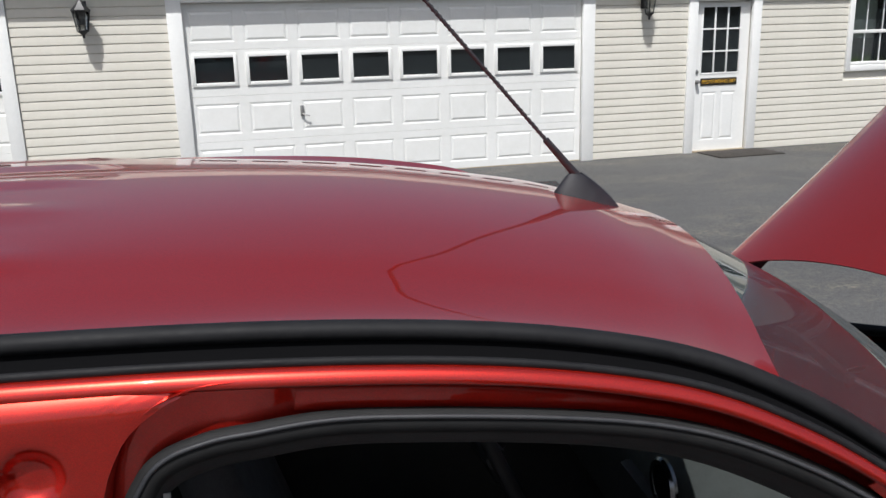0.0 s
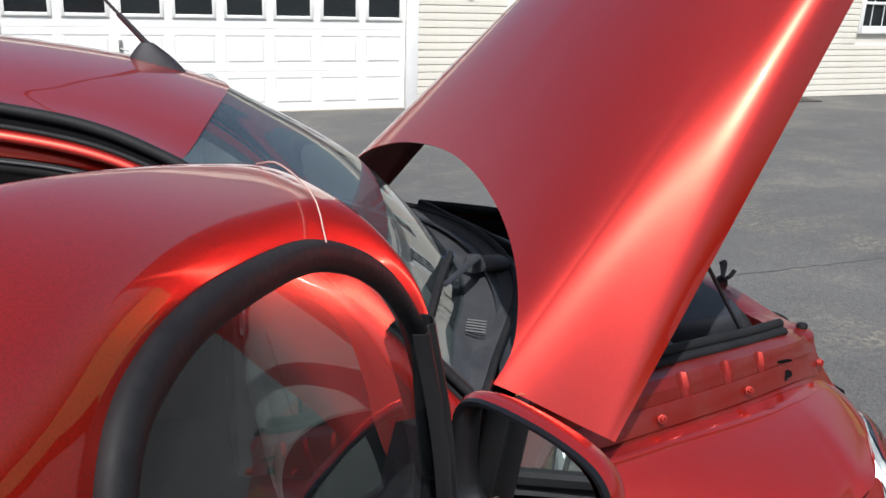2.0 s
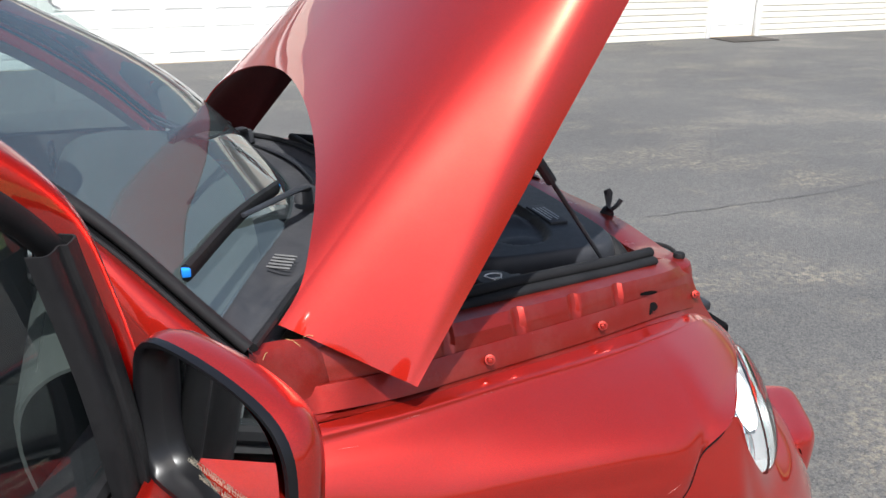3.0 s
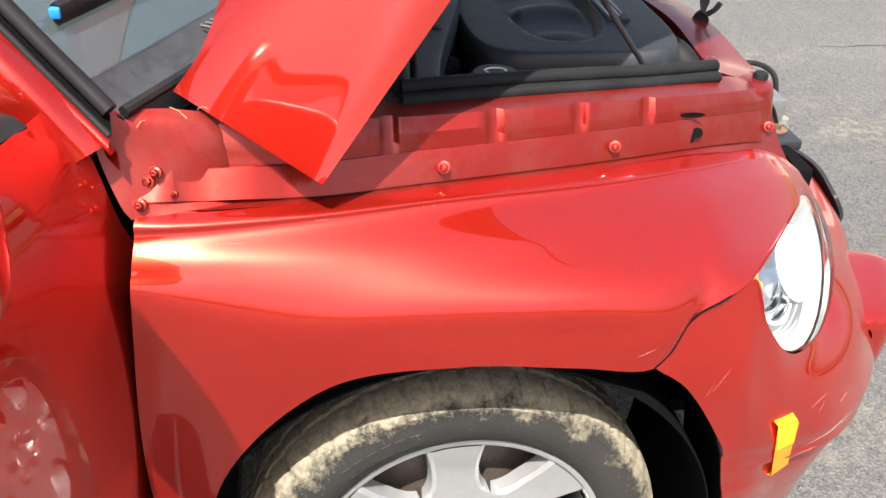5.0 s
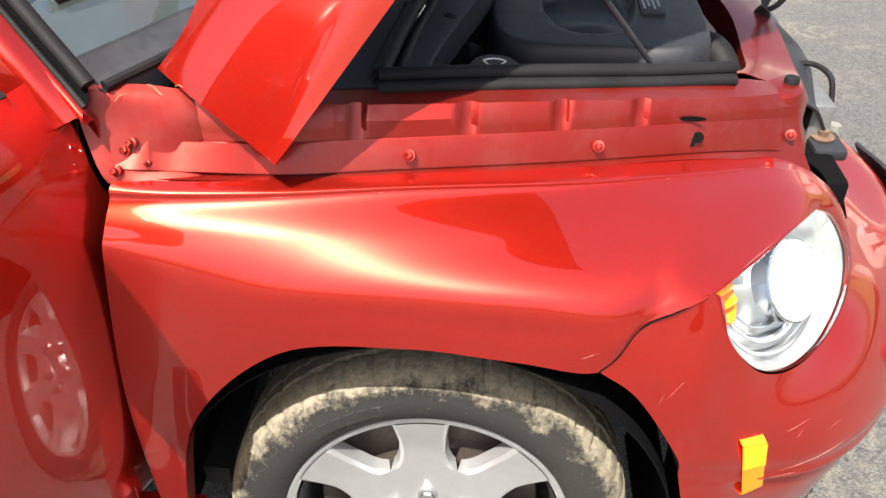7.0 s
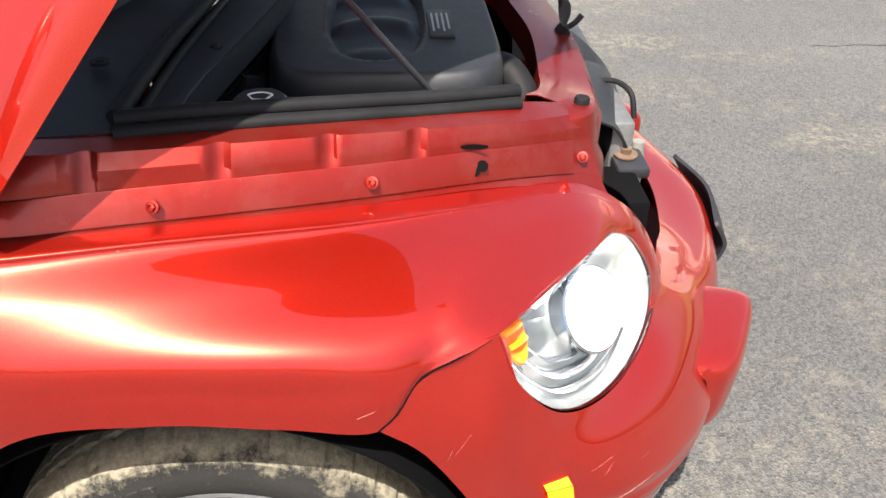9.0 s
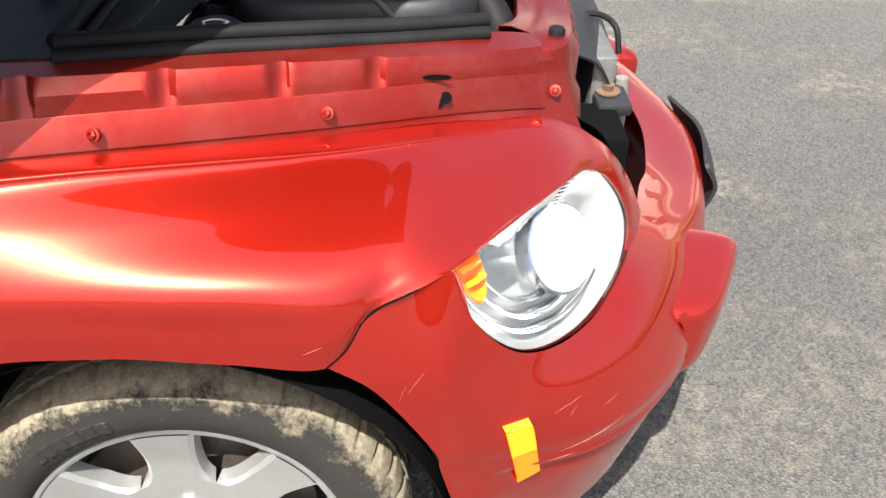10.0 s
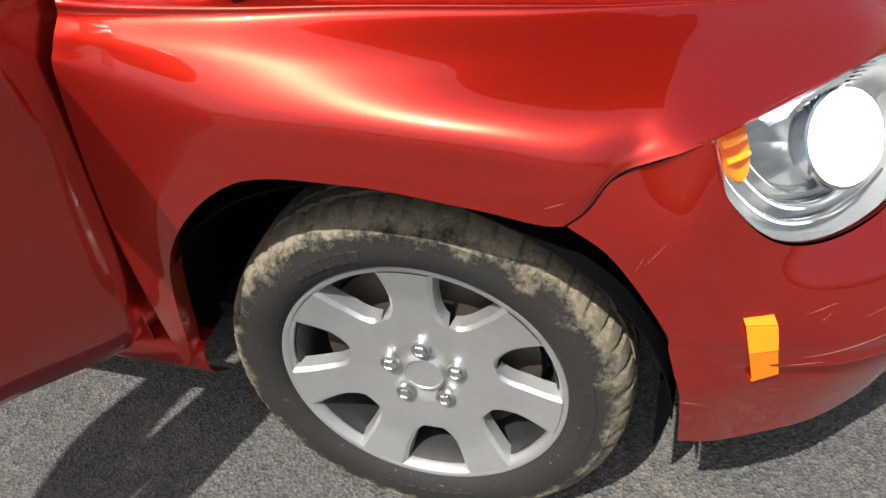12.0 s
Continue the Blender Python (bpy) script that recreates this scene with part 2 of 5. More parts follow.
def sheet(grid, closed=False, bm=None):
    bm = bm or bmesh.new()
    v = [[bm.verts.new(p) for p in row] for row in grid]
    for a, b in zip(v, v[1:]):
        n = len(a)
        for i in range(n if closed else n - 1):
            k = (i + 1) % n
            try:
                bm.faces.new((a[i], a[k], b[k], b[i]))
            except ValueError:
                pass
    return bm


def box(x0, x1, y0, y1, z0, z1, bev=0.0, bm=None, seg=2):
    b = bm or bmesh.new()
    made = bmesh.ops.create_cube(b, size=1.0)["verts"]
    for v in made:
        v.co = Vector((x0 + (v.co.x + 0.5) * (x1 - x0), y0 + (v.co.y + 0.5) * (y1 - y0), z0 + (v.co.z + 0.5) * (z1 - z0)))
    if bev:
        edges = list({e for v in made for e in v.link_edges})
        bmesh.ops.bevel(b, geom=edges, offset=bev, segments=seg, profile=0.5, affect='EDGES')
    return b


def tube(pts, r, n=8, samples=0, bm=None, flat=(1.0, 1.0)):
    """A round bar along a curve."""
    path = spline(pts, samples) if samples else [Vector(p) for p in pts]
    bm = bm or bmesh.new()
    rings = []
    for i, p in enumerate(path):
        d = (path[min(i + 1, len(path) - 1)] - path[max(i - 1, 0)]).normalized()
        side = d.cross(Vector((0, 0, 1)))
        side = side.normalized() if side.length > 1e-4 else Vector((1, 0, 0))
        up = side.cross(d)
        rr = r(i / (len(path) - 1)) if callable(r) else r
        rings.append([bm.verts.new(p + side * math.cos(a) * rr * flat[0] + up * math.sin(a) * rr * flat[1]) for a in [2 * math.pi * k / n for k in range(n)]])
    for a, b in zip(rings, rings[1:]):
        for k in range(n):
            bm.faces.new((a[k], a[(k + 1) % n], b[(k + 1) % n], b[k]))
    bm.faces.new(rings[0][::-1])
    bm.faces.new(rings[-1])
    return bm


def turned(profile, n=48, bm=None, m=Matrix.Identity(4)):
    """A body turned about the local y axis from (radius, y) pairs."""
    bm = bm or bmesh.new()
    rings = [[bm.verts.new(m @ Vector((r * math.cos(2 * math.pi * k / n), y, r * math.sin(2 * math.pi * k / n)))) for k in range(n)] for r, y in profile]
    for a, b in zip(rings, rings[1:]):
        for k in range(n):
            bm.faces.new((a[k], b[k], b[(k + 1) % n], a[(k + 1) % n]))
    return bm


def part(name, bm, mat, parent=None, label="", angle=35, thick=0.0, second=None):
    bmesh.ops.recalc_face_normals(bm, faces=bm.faces)
    me = bpy.data.meshes.new(name)
    rim = [e.is_boundary for e in bm.edges] if thick else []
    bm.to_mesh(me)
    bm.free()
    me.materials.append(mat)
    me.polygons.foreach_set("use_smooth", [True] * len(me.polygons))
    me.set_sharp_from_angle(angle=radians(angle))
    if thick:
        crisp = me.attributes.get("sharp_edge") or me.attributes.new("sharp_edge", 'BOOLEAN', 'EDGE')
        crisp.data.foreach_set("value", [a or b.value for a, b in zip(rim, crisp.data)])
    ob = new(name, me)
    if parent:
        ob.parent = parent
    if label:
        ob["label"] = label
    if second:
        me.materials.append(second)
    if thick:
        sol = ob.modifiers.new("thickness", 'SOLIDIFY')
        sol.thickness, sol.offset = thick, -1.0
        if second:
            sol.material_offset = 1
    return ob


def empty(name, m=Matrix.Identity(4), label="", category="", group="", kind=""):
    ob = new(name)
    ob.matrix_world = m
    return tagged(ob, label, category, group, kind)


def mirrored(pts):
    return [(x, -y, z) for x, y, z in pts]


# ---- ground ----
bm = bmesh.new()
size = 700
v = [bm.verts.new(p) for p in ((-size, -size, 0), (size, -size, 0), (size, size, 0), (-size, size, 0))]
bm.faces.new(v)
tagged(part("ground", bm, ASPHALT), "dark grey worn asphalt yard with pale sandy stains", "ground", kind="structure")

rnd = random.Random(12)
for x0, y0, x1, y1, w in ((2.4, 2.33, 3.84, 2.39, .005), (3.84, 2.39, 5.6, 2.75, .003)):
    b = bmesh.new()
    line = [(x0 + (x1 - x0) * k / 24, y0 + (y1 - y0) * k / 24 + rnd.uniform(-.012, .012), w * rnd.uniform(.5, 1.2)) for k in range(25)]
    sheet([[(x, y - h, .004) for x, y, h in line], [(x, y + h, .004) for x, y, h in line]], bm=b)
    tagged(part("asphalt_crack", b, CRACK), "thin dark crack across the asphalt", "crack", kind="structure")

# ---- the building behind the yard ----
WALL = pose(0, 9.45, 0, 0, 0, 5.14)
EAVE = 2.50


def on_wall(name, bm, mat, label="", category="", kind="structure", parent=None, **kw):
    ob = part(name, bm, mat, parent, label, **kw)
    if not parent:
        ob.matrix_world = WALL
        tagged(ob, label, category, kind=kind)
    return ob


OPENINGS = ((-7.6, -4.44, 0, 2.2), (-2.44, 2.58, 0, 2.16), (4.27, 5.13, 0, 2.06), (6.80, 7.63, 1.12, 2.1), (8.98, 9.98, 0, 2.06), (11.29, 12.15, 1.18, 2.1))
cuts = [-9.0] + [c for o in OPENINGS for c in o[:2]] + [13.9]
bm = bmesh.new()
for a, b in zip(cuts[::2], cuts[1::2]):
    box(a, b, 0.02, 0.18, 0, EAVE + 0.5, bm=bm)
for a, b, z0, z1 in OPENINGS:
    box(a, b, 0.02, 0.18, z1, EAVE + 0.5, bm=bm)
    if z0:
        box(a, b, 0.02, 0.18, 0, z0, bm=bm)
wall_front = on_wall("wall_front", bm, SIDING, "cream vinyl-sided workshop wall facing the yard", "wall")
bm = box(13.72, 13.9, 0.18, 8.0, 0, EAVE + 0.5)
box(-9.0, -8.8, 0.18, 8.0, 0, EAVE + 0.5, bm=bm)
box(-9.0, 13.9, 7.8, 8.0, 0, EAVE + 0.5, bm=bm)
on_wall("wall_rear", bm, SIDING, "cream vinyl-sided side and rear walls of the workshop", "wall")
on_wall("floor", box(-8.8, 13.72, 0.18, 7.8, 0.0, 0.02), varied("concrete", (0.2, 0.2, 0.19), (0.3, 0.3, 0.28), 2, 0.8), "grey concrete workshop floor", "floor")
on_wall("ceiling", box(-8.8, 13.72, 0.18, 7.8, EAVE + 0.05, EAVE + 0.1), WHITE_PAINT, "plain white workshop ceiling", "ceiling")

# siding boards: lapped courses between the openings
PITCH = 0.1016


def board(length):
    b = bmesh.new()
    prof = ((0.0, 0.0), (-0.004, 0.002), (-0.022, 0.004), (-0.023, 0.012), (-0.017, 0.091), (-0.004, PITCH + 0.004), (0.0, PITCH + 0.004))
    ends = [[b.verts.new((u, y + 0.02, z)) for y, z in prof] for u in (0, length)]
    for i in range(len(prof) - 1):
        b.faces.new((ends[0][i], ends[1][i], ends[1][i + 1], ends[0][i + 1]))
    return b


def siding_run(u0, u1, z0, z1):
    first = None
    for k in range(int((z1 - z0) / PITCH)):
        if first is None:
            first = part("siding_board", board(u1 - u0), SIDING, wall_front, angle=25)
            ob = first
        else:
            ob = new("siding_board", first.data)
            ob.parent = wall_front
        ob.location = (u0, 0, z0 + k * PITCH)


def frame_trim(name, u0, u1, z0, z1, w, proud, label, sill=False, top=True):
    b = box(u0 - w, u0, -proud, 0.10, z0 - (w if sill else 0), z1 + w, 0.004)
    box(u1, u1 + w, -proud, 0.10, z0 - (w if sill else 0), z1 + w, 0.004, bm=b)
    if top:
        box(u0, u1, -proud, 0.10, z1, z1 + w, 0.004, bm=b)
    if sill:
        box(u0, u1, -proud, 0.10, z0 - w, z0, 0.004, bm=b)
    return on_wall(name, b, WHITE_PAINT, label, "trim")


frame_trim("trim", -2.44, 2.58, 0, 2.16, 0.17, 0.03, "white painted trim round the wide garage door")
frame_trim("trim", -7.6, -4.44, 0, 2.2, 0.15, 0.03, "white painted trim round the second garage door")
frame_trim("trim", 4.27, 5.13, 0, 2.06, 0.135, 0.03, "white painted trim round the employee door")
frame_trim("trim", 8.98, 9.98, 0, 2.06, 0.10, 0.03, "white painted trim round the office door")
frame_trim("trim", 6.80, 7.63, 1.12, 2.1, 0.085, 0.03, "white vinyl trim round the workshop window", True)
frame_trim("trim", 11.29, 12.15, 1.18, 2.1, 0.085, 0.03, "white vinyl trim round the office window", True)
on_wall("trim", box(13.86, 13.94, -0.03, 0.2, 0, EAVE, 0.006), WHITE_PAINT, "white corner post of the siding", "trim")
bm = box(-9.3, 14.2, -0.22, 0.02, EAVE, EAVE + 0.02)
box(-9.3, 14.2, -0.24, -0.22, EAVE - 0.02, EAVE + 0.16, bm=bm)
on_wall("soffit", bm, WHITE_PAINT, "white soffit and fascia under the eaves", "soffit")
on_wall("roof", sheet([[(-9.4, -0.27, EAVE + 0.14), (14.3, -0.27, EAVE + 0.14)], [(-9.4, 4.0, EAVE + 0.55), (14.3, 4.0, EAVE + 0.55)], [(-9.4, 8.4, EAVE + 0.14), (14.3, 8.4, EAVE + 0.14)]]), SHINGLE, "dark shingled low roof of the workshop", "roof", thick=0.05)



def pressed_panel(b, u0, u1, z0, z1, y, deep=0.006, w=0.022):
    """A raised field with a sloping border on a pressed door skin."""
    outer = [b.verts.new((u, y, z)) for u, z in ((u0, z0), (u1, z0), (u1, z1), (u0, z1))]
    mid = [b.verts.new((u, y + deep, z)) for u, z in ((u0 + w, z0 + w), (u1 - w, z0 + w), (u1 - w, z1 - w), (u0 + w, z1 - w))]
    top = [b.verts.new((u, y - deep * 0.4, z)) for u, z in ((u0 + 2.2 * w, z0 + 2.2 * w), (u1 - 2.2 * w, z0 + 2.2 * w), (u1 - 2.2 * w, z1 - 2.2 * w), (u0 + 2.2 * w, z1 - 2.2 * w))]
    for p, q in ((outer, mid), (mid, top)):
        for i in range(4):
            b.faces.new((p[i], p[(i + 1) % 4], q[(i + 1) % 4], q[i]))
    b.faces.new(top)
    return outer


def panel_skin(u0, u1, z0, z1, y, fields, thick=0.04):
    """A flat skin with pressed fields cut in; fields: (u0, u1, z0, z1)."""
    b = bmesh.new()
    us = sorted({u0, u1, *[f[0] for f in fields], *[f[1] for f in fields]})
    zs = sorted({z0, z1, *[f[2] for f in fields], *[f[3] for f in fields]})
    for a, c in zip(us, us[1:]):
        for d, e in zip(zs, zs[1:]):
            if not any(f[0] <= a and f[1] >= c and f[2] <= d and f[3] >= e for f in fields):
                b.faces.new([b.verts.new(p) for p in ((a, y, d), (c, y, d), (c, y, e), (a, y, e))])
    for f in fields:
        pressed_panel(b, *f, y)
    for a, c, d, e in ((u0, u0, z0, z1), (u1, u1, z0, z1)):
        b.faces.new([b.verts.new(p) for p in ((a, y, d), (a, y, e), (a, y + thick, e), (a, y + thick, d))])
    for z in (z0, z1):
        b.faces.new([b.verts.new(p) for p in ((u0, y, z), (u1, y, z), (u1, y + thick, z), (u0, y + thick, z))])
    bmesh.ops.remove_doubles(b, verts=b.verts, dist=0.0002)
    return b


def garage_door(u0, u1, height, lock_u=None):
    door = empty("garage_door", WALL, "closed white sectional garage door with a row of small windows", "garage door", kind="structure")
    sec, n = height / 4, 8
    cell = (u1 - u0) / n
    for k in range(4):
        z0, z1 = k * sec + (0.012 if k == 0 else 0.001), (k + 1) * sec - 0.001
        if k == 2:
            b = bmesh.new()
            wu, za, zb = 0.235, 1.23, 1.545
            box(u0, u1, 0.045, 0.08, z0, za, bm=b)
            box(u0, u1, 0.045, 0.08, zb, z1, bm=b)
            edge = u0
            for i in range(n):
                c = u0 + (i + 0.5) * cell
                box(edge, c - wu, 0.045, 0.08, za, zb, bm=b)
                edge = c + wu
            box(edge, u1, 0.045, 0.08, za, zb, bm=b)
            part("section", b, GARAGE_WHITE, door)
            for i in range(n):
                c = u0 + (i + 0.5) * cell
                f = box(c - wu - 0.03, c - wu + 0.012, 0.028, 0.05, za - 0.03, zb + 0.03, 0.004)
                box(c + wu - 0.012, c + wu + 0.03, 0.028, 0.05, za - 0.03, zb + 0.03, 0.004, bm=f)
                box(c - wu + 0.012, c + wu - 0.012, 0.028, 0.05, za - 0.03, za + 0.012, 0.004, bm=f)
                box(c - wu + 0.012, c + wu - 0.012, 0.028, 0.05, zb - 0.012, zb + 0.03, 0.004, bm=f)
                part("window_frame", f, GARAGE_WHITE, door)
                part("pane", box(c - wu, c + wu, 0.06, 0.064, za, zb), PANE, door, "dark glass pane")
        else:
            fields = [(u0 + (i + 0.5) * cell - 0.26, u0 + (i + 0.5) * cell + 0.26, z0 + 0.085, z1 - 0.085) for i in range(n)]
            part("section", panel_skin(u0, u1, z0, z1, 0.045, fields), GARAGE_WHITE, door, angle=12)
    part("bottom_seal", box(u0, u1, 0.045, 0.085, 0.0, 0.012), varied("worn_threshold", (0.35, 0.28, 0.18), (0.5, 0.42, 0.3), 6, 0.8), door, "yellowed bottom seal")
    if lock_u is not None:
        h = box(lock_u - 0.022, lock_u + 0.022, 0.02, 0.045, 0.80, 0.93, 0.008)
        tube([(lock_u, 0.012, 0.83), (lock_u + 0.03, -0.005, 0.815), (lock_u + 0.085, -0.008, 0.80)], 0.008, bm=h)
        part("lock_handle", h, STEEL, door, "grey metal lock handle")
    return door


garage_door(-2.44, 2.58, 2.16, -1.13)
garage_door(-7.6, -4.44, 2.2)


def entrance_door(u0, u1, sign, knob_left, number):
    door = empty("door_%d" % number, WALL, "closed white steel half-glazed entrance door with a small yellow sign", "door", kind="structure")
    y, gu0, gu1, gz0, gz1 = 0.05, u0 + 0.12, u1 - 0.14, 1.09, 1.99
    b = box(u0, gu0, y, y + 0.04, 0.02, 2.05)
    box(gu1, u1, y, y + 0.04, 0.02, 2.05, bm=b)
    box(gu0, gu1, y, y + 0.04, gz1, 2.05, bm=b)
    part("leaf", b, WHITE_PAINT, door)
    mid = (gu0 + gu1) / 2
    part("lower_panel", panel_skin(gu0, gu1, 0.02, gz0, y + 0.001, [(gu0 + 0.03, mid - 0.03, 0.16, 0.84), (mid + 0.03, gu1 - 0.03, 0.16, 0.84)]), WHITE_PAINT, door, angle=12)
    part("pane", box(gu0, gu1, y + 0.018, y + 0.022, gz0, gz1), PANE, door, "dark glass pane")
    g = bmesh.new()
    for i in range(4):
        u = gu0 + (gu1 - gu0) * i / 3
        box(u - 0.011, u + 0.011, y - 0.006, y + 0.012, gz0, gz1, 0.003, bm=g)
    part("glazing_bars", g, WHITE_PAINT, door)
    g = bmesh.new()
    for i in range(4):
        z = gz0 + (gz1 - gz0) * i / 3
        box(gu0, gu1, y - 0.004, y + 0.010, z - 0.011, z + 0.011, 0.003, bm=g)
    part("glazing_bars", g, WHITE_PAINT, door)
    k = u0 + 0.06 if knob_left else u1 - 0.06
    turn = Matrix.Translation((k, y, 0.98))
    h = turned([(0.0, -0.075), (0.022, -0.072), (0.028, -0.055), (0.018, -0.03), (0.03, -0.006), (0.032, 0.0)], 20, m=turn)
    turned([(0.0, -0.02), (0.024, -0.018), (0.028, 0.0)], 20, bm=h, m=Matrix.Translation((k, y, 1.12)))
    part("knob", h, STEEL, door, "brushed steel door knob and deadbolt")
    part("threshold", box(u0, u1, -0.02, 0.14, 0.0, 0.02, 0.004), varied("dull_threshold", (0.25, 0.2, 0.14), (0.4, 0.34, 0.24), 6, 0.6), door, "worn metal threshold")
    # sign plate with its lettering
    s0, s1 = gu0 + 0.005, gu1 - 0.02
    sg = tagged(part("door_sign", box(s0, s1, y - 0.008, y, 0.925, 1.025, 0.002), SIGN_DARK), "small dark sign with yellow lettering on the door", "sign")
    sg.matrix_world = WALL
    t = bpy.data.curves.new("lettering", 'FONT')
    t.body, t.align_x, t.align_y = sign, 'CENTER', 'CENTER'
    t.size, t.extrude = 0.072, 0.0006
    ob = new("lettering", t)
    ob.parent = sg
    ob.matrix_local = Matrix.Translation(((s0 + s1) / 2, y - 0.0095, 0.975)) @ pose(0, 0, 0, 90, 0, 0)
    t.materials.append(YELLOW)
    t.size = 0.072
    dg = bpy.context.evaluated_depsgraph_get()
    wide = max(v[0] for v in ob.bound_box) - min(v[0] for v in ob.bound_box)
    ob.scale = ((s1 - s0) * 0.93 / max(wide, 0.1), 1, 1)
    return door


entrance_door(4.27, 5.13, "EMPLOYEE ENTRANCE ONLY", True, 1)
entrance_door(8.98, 9.98, "OFFICE ENTRANCE", False, 2)


def sash_window(u0, u1, z0, z1, number, blind):
    w = empty("window_%d" % number, WALL, "white vinyl sash window with divided dark panes", "window", kind="structure")
    y, zm = 0.03, (z0 + z1) / 2 - 0.02
    for a, b_, back in ((z0, zm + 0.02, 0.02), (zm - 0.02, z1, 0.0)):
        f = box(u0, u0 + 0.045, y + back, y + back + 0.03, a, b_, 0.003)
        box(u1 - 0.045, u1, y + back, y + back + 0.03, a, b_, 0.003, bm=f)
        box(u0 + 0.045, u1 - 0.045, y + back, y + back + 0.03, a, a + 0.045, 0.003, bm=f)
        box(u0 + 0.045, u1 - 0.045, y + back, y + back + 0.03, b_ - 0.045, b_, 0.003, bm=f)
        part("sash", f, WHITE_PAINT, w)
        for i in (1, 2):
            u = u0 + (u1 - u0) * i / 3
            part("glazing_bar", box(u - 0.008, u + 0.008, y + back + 0.008, y + back + 0.022, a + 0.045, b_ - 0.045), WHITE_PAINT, w)
        part("pane", box(u0 + 0.04, u1 - 0.04, y + back + 0.013, y + back + 0.017, a + 0.04, b_ - 0.04), CLEAR_PANE if blind else PANE, w, "dark glass pane")
    if blind:
        # The blind's pale green paints in the green reflection on the panes.
        part("blind", box(u0 + 0.03, u1 - 0.03, y + 0.06, y + 0.065, blind, z1), varied("pale_green_blind", (0.42, 0.5, 0.42), (0.5, 0.56, 0.48), 8, 0.8), w, "half-drawn blind, its pale green put in for a reflection")


sash_window(6.80, 7.63, 1.12, 2.1, 1, 1.50)
sash_window(11.29, 12.15, 1.18, 2.1, 2, 0)


def wall_lantern(u, z):
    lamp = empty("wall_lantern", WALL @ Matrix.Translation((u, 0, z)), "black metal carriage lantern on the siding", "wall lamp", "lanterns on the wall")
    blk = material("lantern_black", (0.02, 0.02, 0.021), 0.45)
    part("back_plate", box(-0.05, 0.05, -0.025, 0.0, 0.14, 0.40, 0.01), blk, lamp)
    part("arm", tube([(0, -0.02, 0.32), (0, -0.09, 0.40), (0, -0.16, 0.37)], 0.011, samples=10), blk, lamp)
    turn = Matrix.Translation((0, -0.16, 0)) @ pose(0, 0, 0, 90, 0, 0)

    def ring(prof, n=6):
        return turned([(r, zz) for r, zz in prof], n, m=turn)

    part("cap", ring([(0.0, 0.44), (0.015, 0.43), (0.02, 0.40), (0.045, 0.365), (0.105, 0.30), (0.10, 0.285)]), blk, lamp, angle=20)
    b = ring([(0.055, 0.06), (0.062, 0.075), (0.045, 0.085)])
    for k in range(6):
        a = math.pi / 3 * k
        tube([(0.058 * math.cos(a), -0.16 + 0.058 * math.sin(a), 0.07), (0.092 * math.cos(a), -0.16 + 0.092 * math.sin(a), 0.295)], 0.006, 5, bm=b)
    part("cage", b, blk, lamp)
    part("glass", ring([(0.052, 0.075), (0.085, 0.29)]), glass("lantern_glass", (0.8, 0.8, 0.78), 0.1), lamp, "clear lantern glass")
    part("finial", ring([(0.05, 0.07), (0.03, 0.04), (0.014, 0.03), (0.014, 0.0), (0.0, -0.01)]), blk, lamp)
    return lamp


wall_lantern(-3.50, 1.80)
wall_lantern(3.46, 1.84)

mat_b = varied("door_mat", (0.018, 0.016, 0.014), (0.05, 0.042, 0.035), 8, 0.95, None, 0.8, 200, 0.004)
for u0, u1 in ((4.35, 5.35), (8.95, 9.95)):
    m_ = tagged(part("door_mat", box(u0, u1, -0.62, -0.03, 0.0, 0.014, 0.004), mat_b), "worn dark brown door mat on the asphalt", "mat", "mats before the doors")
    m_.matrix_world = WALL
# notice on a stand before the office window
note = empty("notice_board", WALL, "white parking notice with a blue square beside the window", "sign")
part("board", box(12.38, 12.74, -0.05, -0.035, 1.13, 1.62, 0.003), WHITE_PAINT, note)
part("blue_square", box(12.46, 12.66, -0.054, -0.0505, 1.30, 1.52), BLUE, note, "blue square")
bm = bmesh.new()
for k in range(3):
    box(12.43, 12.69, -0.053, -0.0505, 1.17 + k * 0.035, 1.185 + k * 0.035, bm=bm)
part("bars", bm, material("grey_ink", (0.3, 0.35, 0.5), 0.6), note)

# lawn bank and its stone wall beside the building
bm = bmesh.new()
grid = []
for j in range(24):
    row = []
    for i in range(40):
        x, y = 14.25 + i * 2.2, -6 + j * 3.4
        rise = 0.62 + 0.05 * noise.noise(Vector((x * 0.3, y * 0.3, 0))) + max(0, (y - 9)) * 0.10 + max(0, x - 16) * 0.012
        row.append((x + 0.05 * y, y + 6.0, rise))
    grid.append(row)
tagged(part("lawn", sheet(grid, bm=bm), GRASS), "sloping green lawn above a low stone wall", "lawn", kind="structure")
stone_wall = empty("retaining_wall", pose(0, 0, 0), "low retaining wall of tan concrete blocks beside the lawn", "wall", kind="structure")
blocks = []
for k in range(4):
    b = box(0, 0.29 + 0.03 * k, 0, 0.22, 0, 0.128, 0.02)
    for v in b.verts:
        v.co += 0.008 * noise.noise_vector(v.co * 11 + Vector((k * 5, 0, 0)))
    bmesh.ops.recalc_face_normals(b, faces=b.faces)
    me = bpy.data.meshes.new("stone")
    b.to_mesh(me)
    b.free()
    me.materials.append(STONE)
    blocks.append(me)
rnd = random.Random(4)
